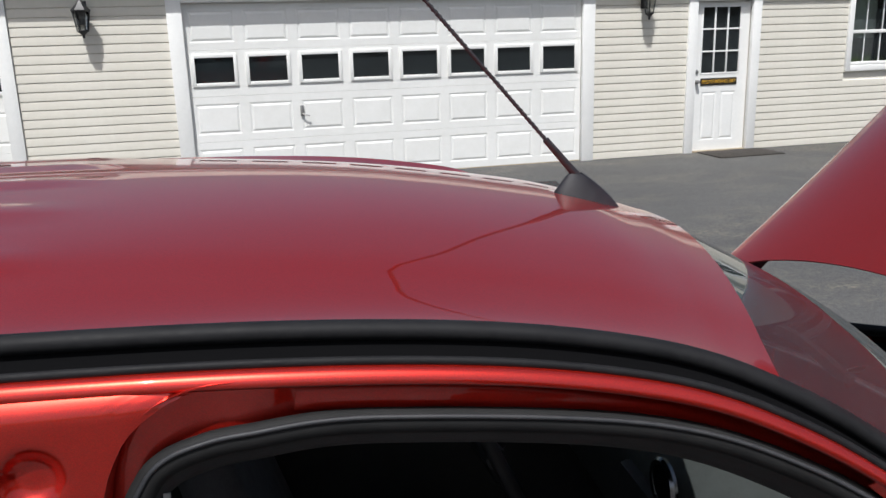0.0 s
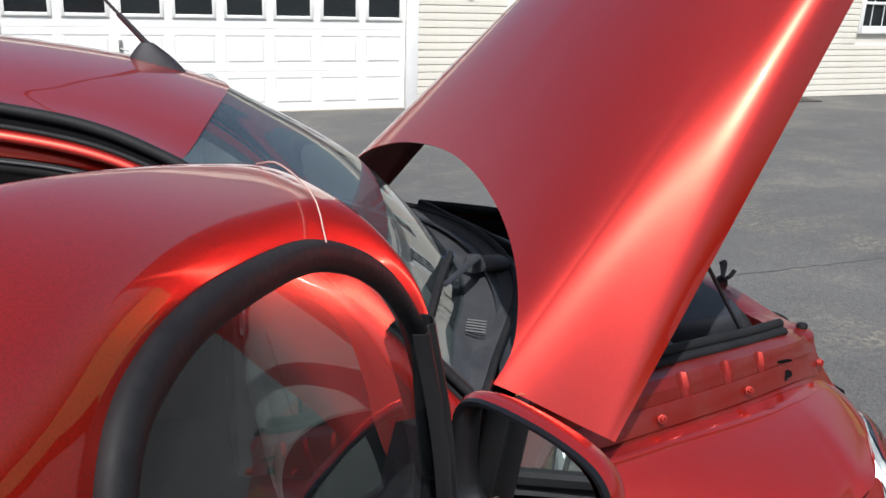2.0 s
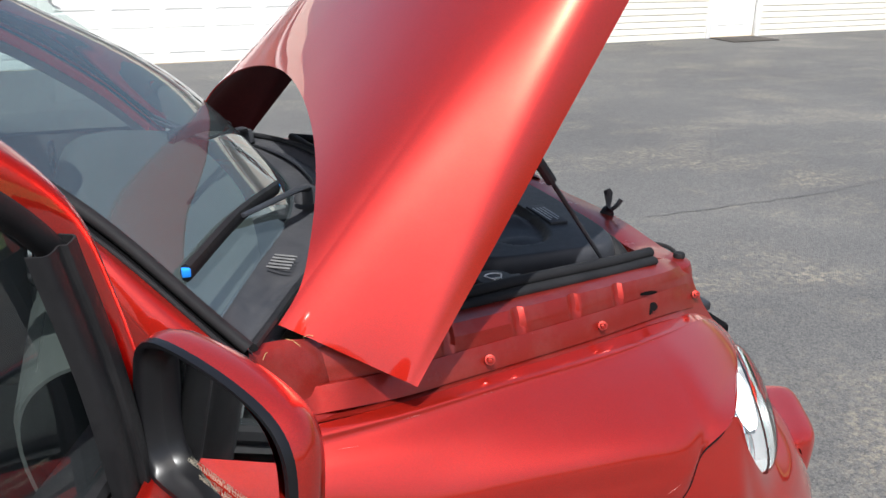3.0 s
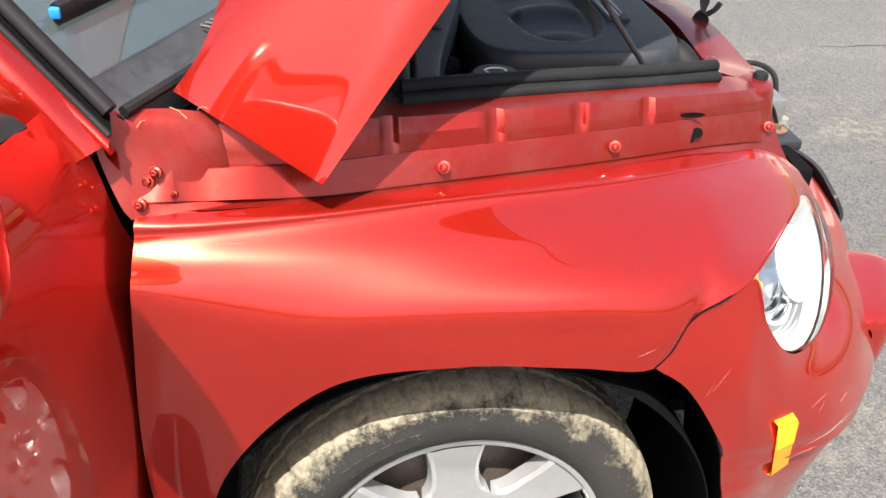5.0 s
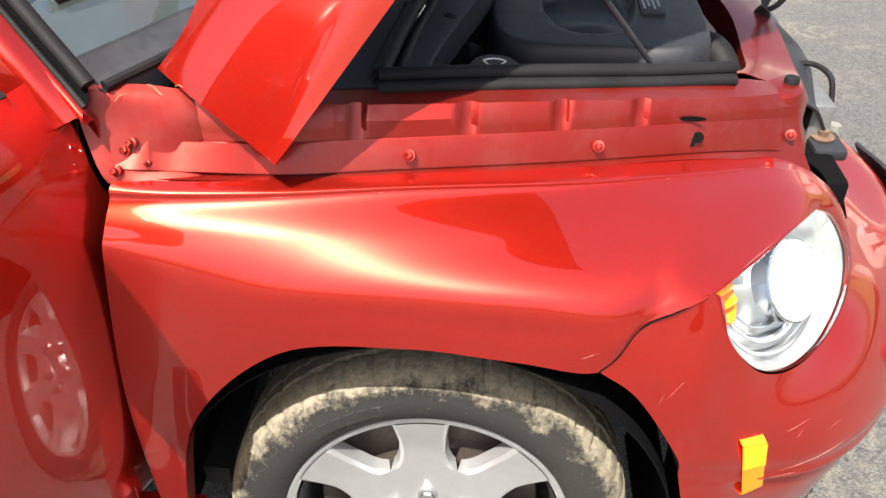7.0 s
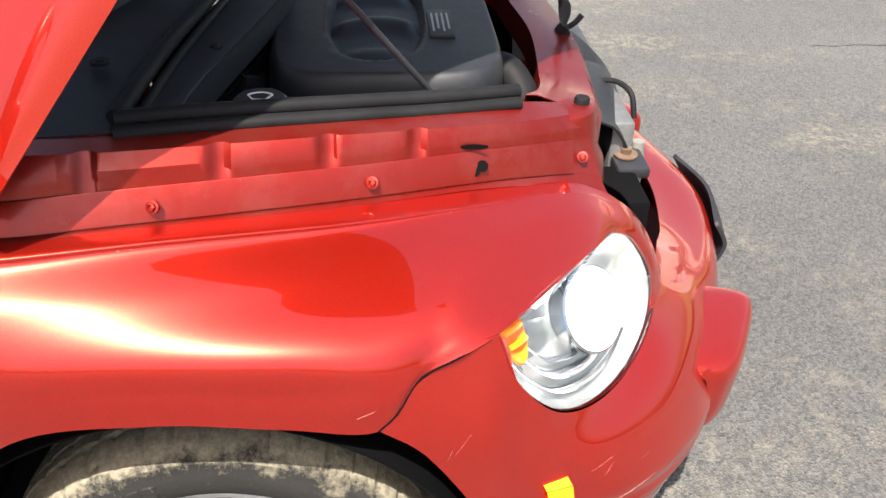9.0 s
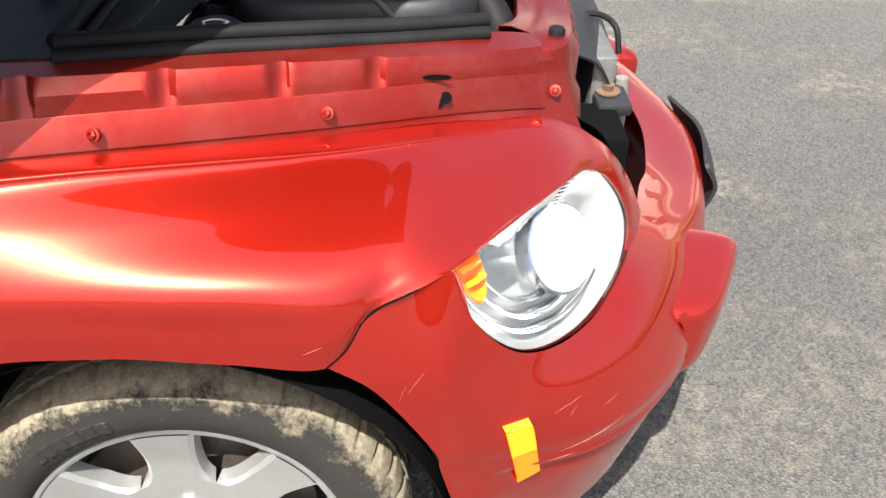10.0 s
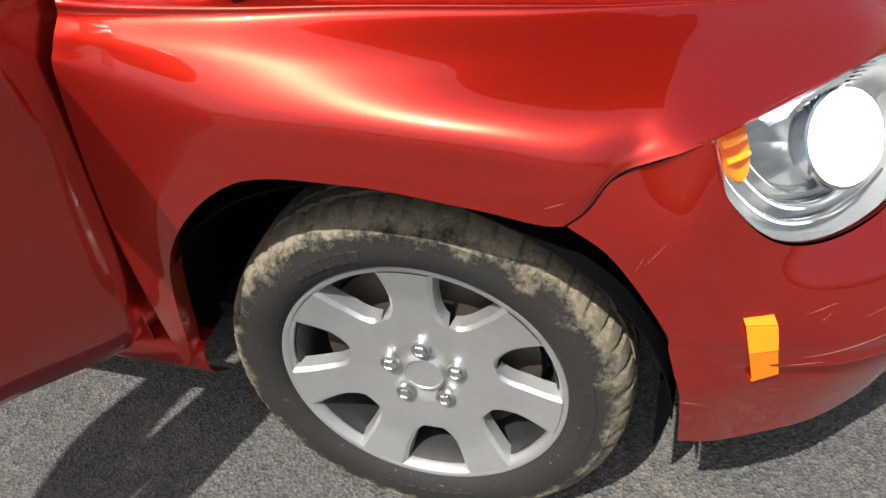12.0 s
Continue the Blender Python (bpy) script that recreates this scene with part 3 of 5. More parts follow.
for course in range(5):
    d = -0.16 * (course % 2)
    while d < 9.0:
        me = rnd.choice(blocks)
        ob = new("stone", me)
        ob.parent = stone_wall
        length = max(v.co.x for v in me.vertices)
        ob.matrix_world = Matrix.Translation((14.0, 10.72, 0)) @ pose(0, 0, 0, 0, 0, -32) @ Matrix.Translation((d, 0.03 * course, course * 0.13))
        d += length + 0.006

# ---- the car ----
car = empty("car", pose(0, 0, 0), "glossy red retro-styled wagon with raised hood and open front door", "car")


def body(name, rails, nu, nv, mat=RED, thick=0.0015, second=None, label="", angle=50, parent=None, both=False):
    ob = part(name, sheet(loft(rails, nu, nv)), mat, parent or car, label, angle, thick, second)
    if both:
        part(name, sheet(loft([mirrored(r) for r in rails], nu, nv)), mat, parent or car, label, angle, thick, second)
    return ob


# front fender: rails from the flange over the shoulder to the wheel arch
FENDER_A = [(-.393, -.780, .972), (-.35, -.774, .968), (-.29, -.765, .964), (-.17, -.738, .957), (-.02, -.693, .947), (.15, -.637, .930), (.25, -.598, .918), (.40, -.533, .898), (.53, -.470, .872), (.605, -.448, .838)]
FENDER_B = [(-.396, -.798, .949), (-.35, -.796, .948), (-.29, -.789, .946), (-.17, -.770, .943), (-.02, -.733, .936), (.15, -.684, .920), (.25, -.648, .910), (.40, -.580, .894), (.535, -.500, .868), (.618, -.462, .826)]
FENDER_C = [(-.400, -.824, .918), (-.35, -.823, .919), (-.29, -.820, .919), (-.17, -.812, .914), (-.02, -.794, .907), (.15, -.758, .897), (.25, -.727, .891), (.39, -.655, .886), (.54, -.535, .860), (.622, -.480, .818)]
FENDER_D = [(-.405, -.838, .868), (-.355, -.843, .868), (-.30, -.846, .867), (-.18, -.849, .866), (-.02, -.845, .868), (.14, -.839, .864), (.24, -.824, .858), (.375, -.733, .868), (.54, -.568, .850), (.617, -.497, .816)]
FENDER_E = [(-.425, -.842, .62), (-.37, -.850, .70), (-.31, -.855, .75), (-.19, -.858, .81), (-.02, -.8565, .822), (.13, -.8545, .808), (.25, -.847, .805), (.375, -.770, .852), (.54, -.595, .840), (.606, -.515, .815)]
FENDER_F = [(-.415, -.835, .295), (-.380, -.848, .36), (-.33, -.856, .60), (-.19, -.860, .757), (-.02, -.861, .782), (.13, -.860, .768), (.243, -.853, .753), (.389, -.785, .841), (.545, -.602, .833), (.597, -.527, .815)]
# one more station where the seam to the bumper bends upward
for rail in (FENDER_A, FENDER_B, FENDER_C, FENDER_D):
    rail.insert(7, tuple(spline(rail, 19)[13]))
FENDER_E.insert(7, (.303, -.818, .834))
FENDER_F.insert(7, (.291, -.829, .812))
FENDER_L = [tuple(b * .8 + a * .2 + d for a, b, d in zip(p, q, (0, 0, .009 * min(1, max(0, (.5 - p[0]) / .35))))) for p, q in zip(FENDER_A, FENDER_B)]
FENDER_G = [(x, y + .035, z - .004) for x, y, z in FENDER_F]
for side in (1, -1):
    rails = [[(x, y * side, z) for x, y, z in r] for r in (FENDER_A, FENDER_L, FENDER_B, FENDER_C, FENDER_D, FENDER_E, FENDER_F)]
    ob = part("front_fender", sheet(loft(rails, 90, 46)), RED, car, "red front fender with a rounded shoulder", 60, 0.0012)
    part("arch_lip", sheet([spline([(x, y * side, z) for x, y, z in r], 90) for r in (FENDER_F, FENDER_G)]), RED, car, thick=0.001)

# inner rail of the engine bay with its bolted plate
RAIL_P = [(-.40, -.700, 1.050), (-.20, -.655, 1.045), (-.07, -.610, 1.032), (.2, -.520, 1.008), (.44, -.420, .980), (.53, -.365, .955)]
RAIL_Q = [(-.40, -.712, 1.048), (-.20, -.690, 1.043), (-.07, -.658, 1.030), (.2, -.568, 1.004), (.44, -.470, .972), (.56, -.385, .945)]
RAIL_R = [(-.40, -.722, 1.030), (-.20, -.702, 1.025), (-.07, -.674, 1.014), (.2, -.580, .988), (.44, -.482, .958), (.575, -.398, .928)]
RAIL_S = [(-.40, -.728, .995), (-.20, -.712, .990), (-.07, -.680, .985), (.2, -.588, .962), (.44, -.488, .936), (.58, -.405, .905)]
RAIL_T = [(-.395, -.760, .973), (-.20, -.728, .957), (-.07, -.695, .950), (.2, -.603, .925), (.44, -.503, .897), (.592, -.430, .864)]
RAIL_U = [(-.393, -.780, .972), (-.20, -.745, .958), (-.07, -.709, .950), (.2, -.618, .924), (.44, -.516, .892), (.605, -.448, .838)]


def shelf(rails, n):
    return [spline(r, n) for r in rails]


RAIL_H = [tuple(a * .55 + b * .45 for a, b in zip(p, q)) for p, q in zip(RAIL_R, RAIL_S)]
for side in (1, -1):
    g = shelf([[(x, y * side, z) for x, y, z in r] for r in (RAIL_P, RAIL_Q, RAIL_R, RAIL_H, RAIL_S, RAIL_T, RAIL_U)], 300)
    # stiffening pads pressed into the upper step
    for i, (a, b, c) in enumerate(zip(g[1], g[2], g[3])):
        for centre in (-.095, .051, .182, .300):
            w = math.exp(-((b.x - centre) / .011) ** 4)
            b.y += side * 0.011 * w
            a.y += side * 0.007 * w
            c.y += side * 0.010 * w
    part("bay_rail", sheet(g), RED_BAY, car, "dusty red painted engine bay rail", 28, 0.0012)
# bolted edge plate with its screws
def on_rail(x, f):
    """A point across the plate: f from 0 at its top to 1 at its foot."""
    def at(r):
        p = spline(r, 80)
        k = min(range(79), key=lambda i: abs(p[i].x - x))
        return p[k]
    return at(RAIL_S).lerp(at(RAIL_T), f)


plate = []
for i in range(80):
    x = -.389 + .939 * i / 79
    end = max(0, (-.374 - x) / .015) ** 2
    a, b = on_rail(x, -.12 + .36 * end), on_rail(x, .98 - .30 * end)
    off = Vector((-.12, -.55, .35)) * (.006 + .012 * min(1, max(0, (-.22 - x) / .05)) + .016 * min(1, max(0, (-.32 - x) / .03)))
    plate.append((a + off, a + off * 1.4 + Vector((0, 0, -.002)), b + off))
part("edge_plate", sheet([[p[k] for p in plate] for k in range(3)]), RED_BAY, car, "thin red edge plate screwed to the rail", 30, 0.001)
for x, f in ((-.373, .25), (-.019, .45), (.242, .45), (.564, .4)):
    c = on_rail(x, f) + (Vector((-.003, -.013, .004)) if x > -.3 else Vector((-.006, -.026, .014)))
    m_ = Matrix.Translation(c) @ Vector((-.25, -.85, .45)).to_track_quat('-Y', 'Z').to_matrix().to_4x4()
    b = turned([(0.0085, 0.004), (0.0085, -0.001), (0.0055, -0.0015)], 20, m=m_)
    turned([(0.0055, 0.0), (0.0053, -0.005), (0.0036, -0.0058), (0.0034, -0.0034), (0.0, -0.004)], 6, bm=b, m=m_)
    part("screw", b, RED_BAY, car, "red painted hex screw", 25)
# Slots are flat dark discs, the shade of a hole painted on the plate.
c = on_rail(.404, .42) + Vector((-.003, -.0085, .004))
m_ = Matrix.Translation(c) @ Vector((-.25, -.85, .45)).to_track_quat('-Y', 'Z').to_matrix().to_4x4()
b = turned([(0.0085, -0.001), (0.0, -0.001)], 20, m=m_)
turned([(0.007, -0.001), (0.0, -0.001)], 16, bm=b, m=m_ @ Matrix.Translation((-.009, -.0006, -.009)))
part("slot_hole", b, DARK, car, "flat dark discs drawn as a keyhole slot")
c = on_rail(.385, -.25) + Vector((-.002, -.010, .006))
part("slot_hole", turned([(0.02, 0.0), (0.0, 0.0)], 20, m=Matrix.Translation(c) @ Matrix.Diagonal((1, 1, .22, 1))), DARK, car, "flat dark oval drawn as a drain slot")
cap = []
for q, z in ((.02, .950), (.8, .950), (1.0, .945), (1.08, .932), (1.14, .91), (1.22, .885), (1.45, .858), (1.6, .80)):
    cap.append([(.535 + .056 * q * math.cos(a), -.352 + .056 * q * math.sin(a), z) for a in [radians(-142 + 182 * k / 24) for k in range(25)]])
for side in (1, -1):
    part("rail_end", sheet([[(x, y * side, z) for x, y, z in row] for row in cap]), RED_BAY, car, "rounded red rail end at the nose", 40, .001)
# hinge corner behind the hood
body("hinge_corner", [[(-.425, -.742, 1.082), (-.36, -.712, 1.072), (-.30, -.690, 1.056), (-.262, -.655, 1.05)], [(-.432, -.752, 1.074), (-.36, -.728, 1.060), (-.30, -.702, 1.046), (-.262, -.665, 1.04)], [(-.425, -.764, 1.03), (-.36, -.742, 1.03), (-.30, -.716, 1.028), (-.262, -.68, 1.02)], [(-.408, -.782, .985), (-.36, -.763, .985), (-.30, -.733, .985), (-.262, -.70, .985)], [(-.398, -.786, .968), (-.35, -.776, .966), (-.30, -.757, .964), (-.262, -.73, .962)]], 24, 24, RED_BAY, angle=40)

# hinge bracket plate with its bolts
FACE = Vector((-.18, -.90, .38)).normalized()


def on_corner(x, z):
    """A point on the sloping hinge corner."""
    return Vector((x, -.745 - .46 * (1.03 - z) + .40 * (x + .36), z))


for x, z, r in ((-.368, 1.012, .0065), (-.386, .982, .0065), (-.350, .986, .0035)):
    m_ = Matrix.Translation(on_corner(x, z) + FACE * .004) @ FACE.to_track_quat('-Y', 'Z').to_matrix().to_4x4()
    b = turned([(r * 1.1, .006), (r * 1.1, 0), (r * .7, -.001)], 18, m=m_)
    turned([(r * .68, 0), (r * .66, -.007), (r * .4, -.008), (0, -.006)], 6, bm=b, m=m_)
    part("hinge_bolt", b, RED_BAY, car, "red painted hinge bolt", 25)
rnd = random.Random(4)
for k in range(4):
    p = Vector((-.365 + rnd.uniform(-.03, .05), -.715 + rnd.uniform(-.02, .02), 1.066))
    d = Vector((rnd.uniform(-1, 1), rnd.uniform(-.5, .5), rnd.uniform(-.1, .35))).normalized() * rnd.uniform(.012, .024)
    tagged(part("twig", tube([p, p + d * .5 + Vector((0, 0, .003)), p + d], .0005, 5), DRY), "thin dry straw twig caught by the hood hinge", "twig", group="dry twigs by the hinge")

# rubber seal along the bay edge
SEAL = [(-.075, -.600, 1.046), (.06, -.556, 1.036), (.2, -.508, 1.022), (.33, -.458, 1.006), (.458, -.405, .992)]
for side in (1, -1):
    pts = [(x, y * side, z) for x, y, z in SEAL]
    b = tube(pts, 0.011, 10, 40)
    tube([(x, (abs(y) + .014) * (-side), z - .013) for x, y, z in SEAL], 0.010, 8, 40, bm=b, flat=(1.3, 1.0))
    part("bay_seal", b, BLACK_TRIM, car, "black rubber seal along the bay edge", 60)
CROSS = [(-.072, -.600, 1.046), (-.066, -.53, 1.050), (-.058, -.44, 1.053), (-.045, -.34, 1.056), (-.02, -.17, 1.06), (-.008, 0, 1.062)]
CROSS += mirrored(CROSS[-2::-1])
b = tube(CROSS, .012, 10, 70)
tube([(x + .020, y, z - .010) for x, y, z in CROSS], .007, 8, 70, bm=b)
part("bay_seal", b, BLACK_TRIM, car, "black rubber seal on the plenum edge", 60)

# plenum panel under the hood hinge, behind the engine
body("plenum_panel", [[(-.33, -.66, 1.062), (-.20, -.30, 1.095), (-.16, 0, 1.105), (-.20, .30, 1.095), (-.33, .66, 1.062)], [(-.2, -.655, 1.047), (-.12, -.30, 1.072), (-.09, 0, 1.08), (-.12, .30, 1.072), (-.2, .655, 1.047)], [(-.075, -.615, 1.035), (-.045, -.34, 1.046), (-.012, 0, 1.05), (-.045, .34, 1.046), (-.075, .615, 1.035)]], 40, 12, BLACK_PLASTIC, 0.004)
LEDGE = [(x + .05 + .05 * max(0, 1 - abs(y) / .5), y, z - .026) for x, y, z in CROSS]
body("plenum_ledge", [[(x + .012, y, z - .010) for x, y, z in CROSS], [(x + .020, y, z - .020) for x, y, z in CROSS], LEDGE, [(x + .004, y, z - .008) for x, y, z in LEDGE], [(x + .006, y, z - .05) for x, y, z in LEDGE]], 60, 20, BLACK_PLASTIC, .003, None, "black plastic ledge before the plenum", 40)
# Wall coloured void-black, putting the shade behind the engine into its colour.
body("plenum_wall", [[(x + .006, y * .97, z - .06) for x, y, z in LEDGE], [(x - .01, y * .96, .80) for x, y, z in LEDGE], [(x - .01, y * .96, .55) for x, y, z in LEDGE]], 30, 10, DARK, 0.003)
for x, y in ((-.053, -.345), (-.120, -.47), (.005, -.33)):
    z = 1.068 if x < -.06 else 1.055 if x < 0 else 1.032
    part("panel_clip", turned([(0, .003), (.006, .003), (.008, 0), (.013, 0), (.014, -.004)], 16, m=Matrix.Translation((x, y, z)) @ pose(0, 0, 0, 90, 0, 0)), BLACK_TRIM, car, "black push clip", 30)

# tie bar across the nose with the rubber hood stops
TIE = ((.515, -.345, .952), (.545, -.30, .945), (.56, -.21, .935), (.575, 0, .938), (.56, .21, .935), (.545, .30, .945), (.515, .345, .952))
b = sheet([spline([(x + dx, y * sy, z + dz) for x, y, z in TIE], 40) for dx, sy, dz in ((-.035, .93, -.06), (-.03, .93, -.004), (-.012, .96, 0), (.02, 1.03, -.003), (.052, 1.10, -.008), (.066, 1.13, -.03), (.066, 1.13, -.085))])
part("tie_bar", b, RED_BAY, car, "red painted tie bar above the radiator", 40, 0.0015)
for side in (1, -1):
    b = turned([(0.0, .032), (.011, .032), (.013, .028), (.013, .010), (.010, .006), (.017, 0.0), (.019, -.01)], 10, m=Matrix.Translation((.57, -.357 * side, .928)) @ pose(0, 0, 0, 90, 0, 0))
    part("hood_stop", b, BLACK_TRIM, car, "black rubber hood stop")
b = tube([(.606, 0, .92), (.61, -.004, .95), (.606, -.006, .985), (.60, -.004, 1.0)], lambda f: .014 - .008 * f, 8, 14, flat=(.5, 1.4))
tube([(.612, 0, .94), (.628, -.01, .955), (.64, -.012, .972)], .006, 6, 8, bm=b)
part("hood_latch", b, BLACK_PLASTIC, car, "black hood safety latch")

# radiator, bracket and reservoir at the nose
b = box(.66, .70, -.25, .25, .55, .86, .004)
core = part("radiator", b, ALU, car, "aluminium radiator core", 30)
fin = None
for k in range(18):
    fin_ = part("fin", box(.7005, .704, -.24, .24, .57 + k * .0155, .575 + k * .0155), ALU, core) if fin is None else new("fin", fin.data)
    fin_.parent = core
    if fin:
        fin_.location = (0, 0, k * .0155)
    fin = fin or fin_
part("radiator_cover", sheet(loft([[(.60, -.30, .895), (.64, 0, .90), (.60, .30, .895)], [(.66, -.27, .86), (.70, 0, .868), (.66, .27, .86)], [(.70, -.25, .80), (.735, 0, .805), (.70, .25, .80)]], 20, 10)), BLACK_PLASTIC, car, "black plastic radiator cover", thick=.004)
b = box(.665, .725, -.30, -.215, .775, .797, .006)
part("radiator_bracket", b, BLACK_PLASTIC, car, "grey radiator bracket")
b = turned([(0.0, .014), (.010, .014), (.010, .004), (.022, .003), (.022, 0.0)], 12, m=Matrix.Translation((.690, -.252, .799)) @ pose(0, 0, 0, 90, 0, 0))
part("bracket_bolt", b, RUST, car, "rusty bracket bolt", 25)
part("reservoir", turned([(0, .012), (.011, .012), (.013, .0), (.016, -.02), (.018, -.14), (0, -.14)], 18, m=Matrix.Translation((.722, -.215, .795)) @ pose(0, 0, 0, 90, 0, 0)), varied("milky_plastic", (.15, .148, .13), (.22, .215, .19), 20, .4), car, "milky plastic reservoir")
# Void-black block that paints in the shade below the nose.
part("nose_support", box(.60, .70, -.40, -.27, .50, .79, .01), DARK, car)
b = tube([(.64, -.10, .872), (.69, -.11, .880), (.715, -.15, .872), (.722, -.17, .83)], .0055, 8, 18)
part("nose_hose", b, BLACK_TRIM, car, "black rubber hose")
# Floor and walls of the bay are dark sheets painted as its shade.
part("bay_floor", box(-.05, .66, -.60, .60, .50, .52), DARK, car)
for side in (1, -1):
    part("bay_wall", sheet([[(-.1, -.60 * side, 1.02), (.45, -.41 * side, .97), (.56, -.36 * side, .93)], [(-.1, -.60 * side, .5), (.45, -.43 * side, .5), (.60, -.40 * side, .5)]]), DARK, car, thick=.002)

# engine cover with its pressed hollow
cover = []
N = 112
for j in range(90):
    f = j / 89
    row = []
    for k in range(N):
        a = 2 * math.pi * k / N
        e = 5.0
        cx, sy_ = math.cos(a), math.sin(a)
        r = (abs(cx) ** e + abs(sy_) ** e) ** (-1 / e)
        if f < .35:
            q = f / .35
            s, z = 1.0 - .03 * q, .80 + .15 * q
        elif f < .55:
            q = (f - .35) / .2
            s, z = .97 - .05 * (1 - math.cos(q * math.pi / 2)) - .02 * q, .95 + .042 * math.sin(q * math.pi / 2)
        else:
            q = (f - .55) / .45
            s, z = .90 * (1 - q), .992 + .012 * q
        x, y = .265 + r * cx * .205 * s, -.06 + r * sy_ * .30 * s
        dx, dy = (x - .247) / .080, (y + .085) / .185
        h = (abs(dx) ** 2.6 + abs(dy) ** 2.6) ** (1 / 2.6)
        if f > .5 and h < 1.12:
            well = min(1, max(0, (1.12 - h) / .12))
            ribs = .5 + .5 * math.cos(8.2 * (dy + .18 * dx * dx) + .6)
            z += .004 * math.sin(math.pi * well) - .020 * well * well * (3 - 2 * well) + .013 * ribs ** 2 * min(1, max(0, (1 - h) / .3))
        row.append((x, y, z))
    cover.append(row)
part("engine_cover", sheet(cover, True), BLACK_PLASTIC, car, "black plastic engine cover with a ribbed hollow", 40)
b = box(.338, .381, -.200, -.074, .996, 1.0035, .002)
part("cover_plate", b, COWL_PLASTIC, car, "small raised plate on the cover")
b = bmesh.new()
for k in range(4):
    box(.344 + k * .009, .3475 + k * .009, -.185 + .012 * (k % 2), -.095, 1.0036, 1.0042, bm=b)
part("plate_bars", b, STEEL, car)
b = tube([(.42, -.17, .93), (.47, -.20, .94), (.50, -.24, .90), (.51, -.27, .82)], .028, 12, 20)
part("intake_hose", b, BLACK_TRIM, car, "black intake hose")
b = tube([(.03, -.30, .96), (.06, -.22, .93), (.05, -.05, .95), (.07, .2, .93)], .016, 8, 20)
part("wiring_loom", b, BLACK_TRIM, car, "black wiring loom")
# washer filler cap
m_ = Matrix.Translation((.084, -.459, .985)) @ pose(0, 0, 0, 90, 0, 0)
part("washer_neck", turned([(.028, .0), (.030, -.02), (.022, -.05), (.022, -.2)], 20, m=m_), varied("neck_plastic", (.2, .2, .19), (.3, .3, .28), 20, .4), car)
b = turned([(0, .024), (.034, .023), (.039, .018), (.040, 0), (.034, -.004)], 32, m=m_)
box(.105, .142, -.478, -.445, .995, 1.004, .003, bm=b)
part("washer_cap", b, BLACK_PLASTIC, car, "black washer filler cap with a white symbol", 35)
b = bmesh.new()
arc = [(.084 + .020 * math.sin(a), -.462 + .018 * math.cos(a), 1.0095) for a in [radians(-60 + 12 * k) for k in range(11)]]
tube(arc, .0014, 5, bm=b)
tube([(.067, -.453, 1.0095), (.075, -.468, 1.0095), (.093, -.468, 1.0095), (.101, -.453, 1.0095)], .0014, 5, bm=b)
for k in range(3):
    box(.076 + k * .007, .079 + k * .007, -.480, -.474, 1.009, 1.0102, bm=b)
part("cap_symbol", b, WHITE_INK, car)

# ---- raised hood ----
HC, HS = math.cos(radians(52.7)), math.sin(radians(52.7))
HOOD_O = Vector((-.18, 0, 1.004))


def hood_point(s, y, n):
    """From the hood's own lengthwise, sideways and outward measures."""
    return HOOD_O + Vector((s * HC - n * HS, y, s * HS + n * HC))


def hood_half(f):
    """The section at f of the length: sideways and outward pairs from the edge to the middle."""
    w = .783 - .281 * f
    across = (1, 1.001, 0.998, 0.985, 0.965, 0.94, 0.905, 0.86, 0.8, 0.66, 0.5, 0.3, 0.0)
    rear_end = (0.0, 0.007, 0.0135, 0.027, 0.047, 0.085, 0.145, 0.19, 0.214, 0.22, 0.212, 0.204, 0.199)
    middle = (0.0, 0.0271, 0.0521, 0.0701, 0.085, 0.0985, 0.112, 0.1255, 0.1395, 0.163, 0.179, 0.1905, 0.1954)
    front = (0.0, 0.012, 0.024, 0.034, 0.041, 0.048, 0.057, 0.068, 0.080, 0.099, 0.112, 0.12, 0.126)
    i, j, k = (1 - f) * (1 - 2 * f), 4 * f * (1 - f), f * (2 * f - 1)
    ease = max(0.0, 1 - 2 * f) ** 2
    return [(w * (a - ease * (.006 if 0 < n < 4 else 0)), p * i + q * j + r * k) for n, (a, p, q, r) in enumerate(zip(across, rear_end, middle, front))]


def hood_start(y):
    """Where the rear edge is cut round the windscreen."""
    q = min(1.0, abs(y) / .673)
    return -.046 + .290 * (1 - q ** 1.78) ** .458


LEN, rows_ = 1.21, 84
grid = []
rear = smooth_line([Vector((a, b, 0)) for a, b in hood_half(0)], 71)
for j in range(rows_):
    f = j / (rows_ - 1)
    fine = smooth_line([Vector((a, b, 0)) for a, b in hood_half(f)], 71)
    row = []
    for k in range(141):
        p, y0 = fine[min(k, 140 - k)], rear[min(k, 140 - k)].x
        s0 = hood_start(y0) if y0 < .673 else -.046 + .046 * (y0 - .673) / .110
        s, n = s0 + (LEN - s0) * f, p.y
        if y0 < .673:
            g = (s + .046) / (LEN + .046)
            at = smooth_line([Vector((a, b, 0)) for a, b in hood_half(g)[4:]], 60)
            n = float(np.interp(p.x, [v.x for v in at[::-1]], [v.y for v in at[::-1]]))
        nose = max(0, f - .86) / .14
        row.append(hood_point(s, -p.x if k <= 70 else p.x, n - .12 * nose ** 2))
    grid.append(row)
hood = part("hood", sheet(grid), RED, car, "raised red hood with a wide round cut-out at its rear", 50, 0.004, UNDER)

# gas strut of the hood
p0, p1 = Vector((.342, -.432, .985)), Vector((.075, -.50, 1.32))
d = p1 - p0
b = tube([p0, p0 + d * .62], .0045, 8)
part("strut_rod", b, STEEL, car, "thin black strut rod").data.materials[0] = BLACK_PLASTIC
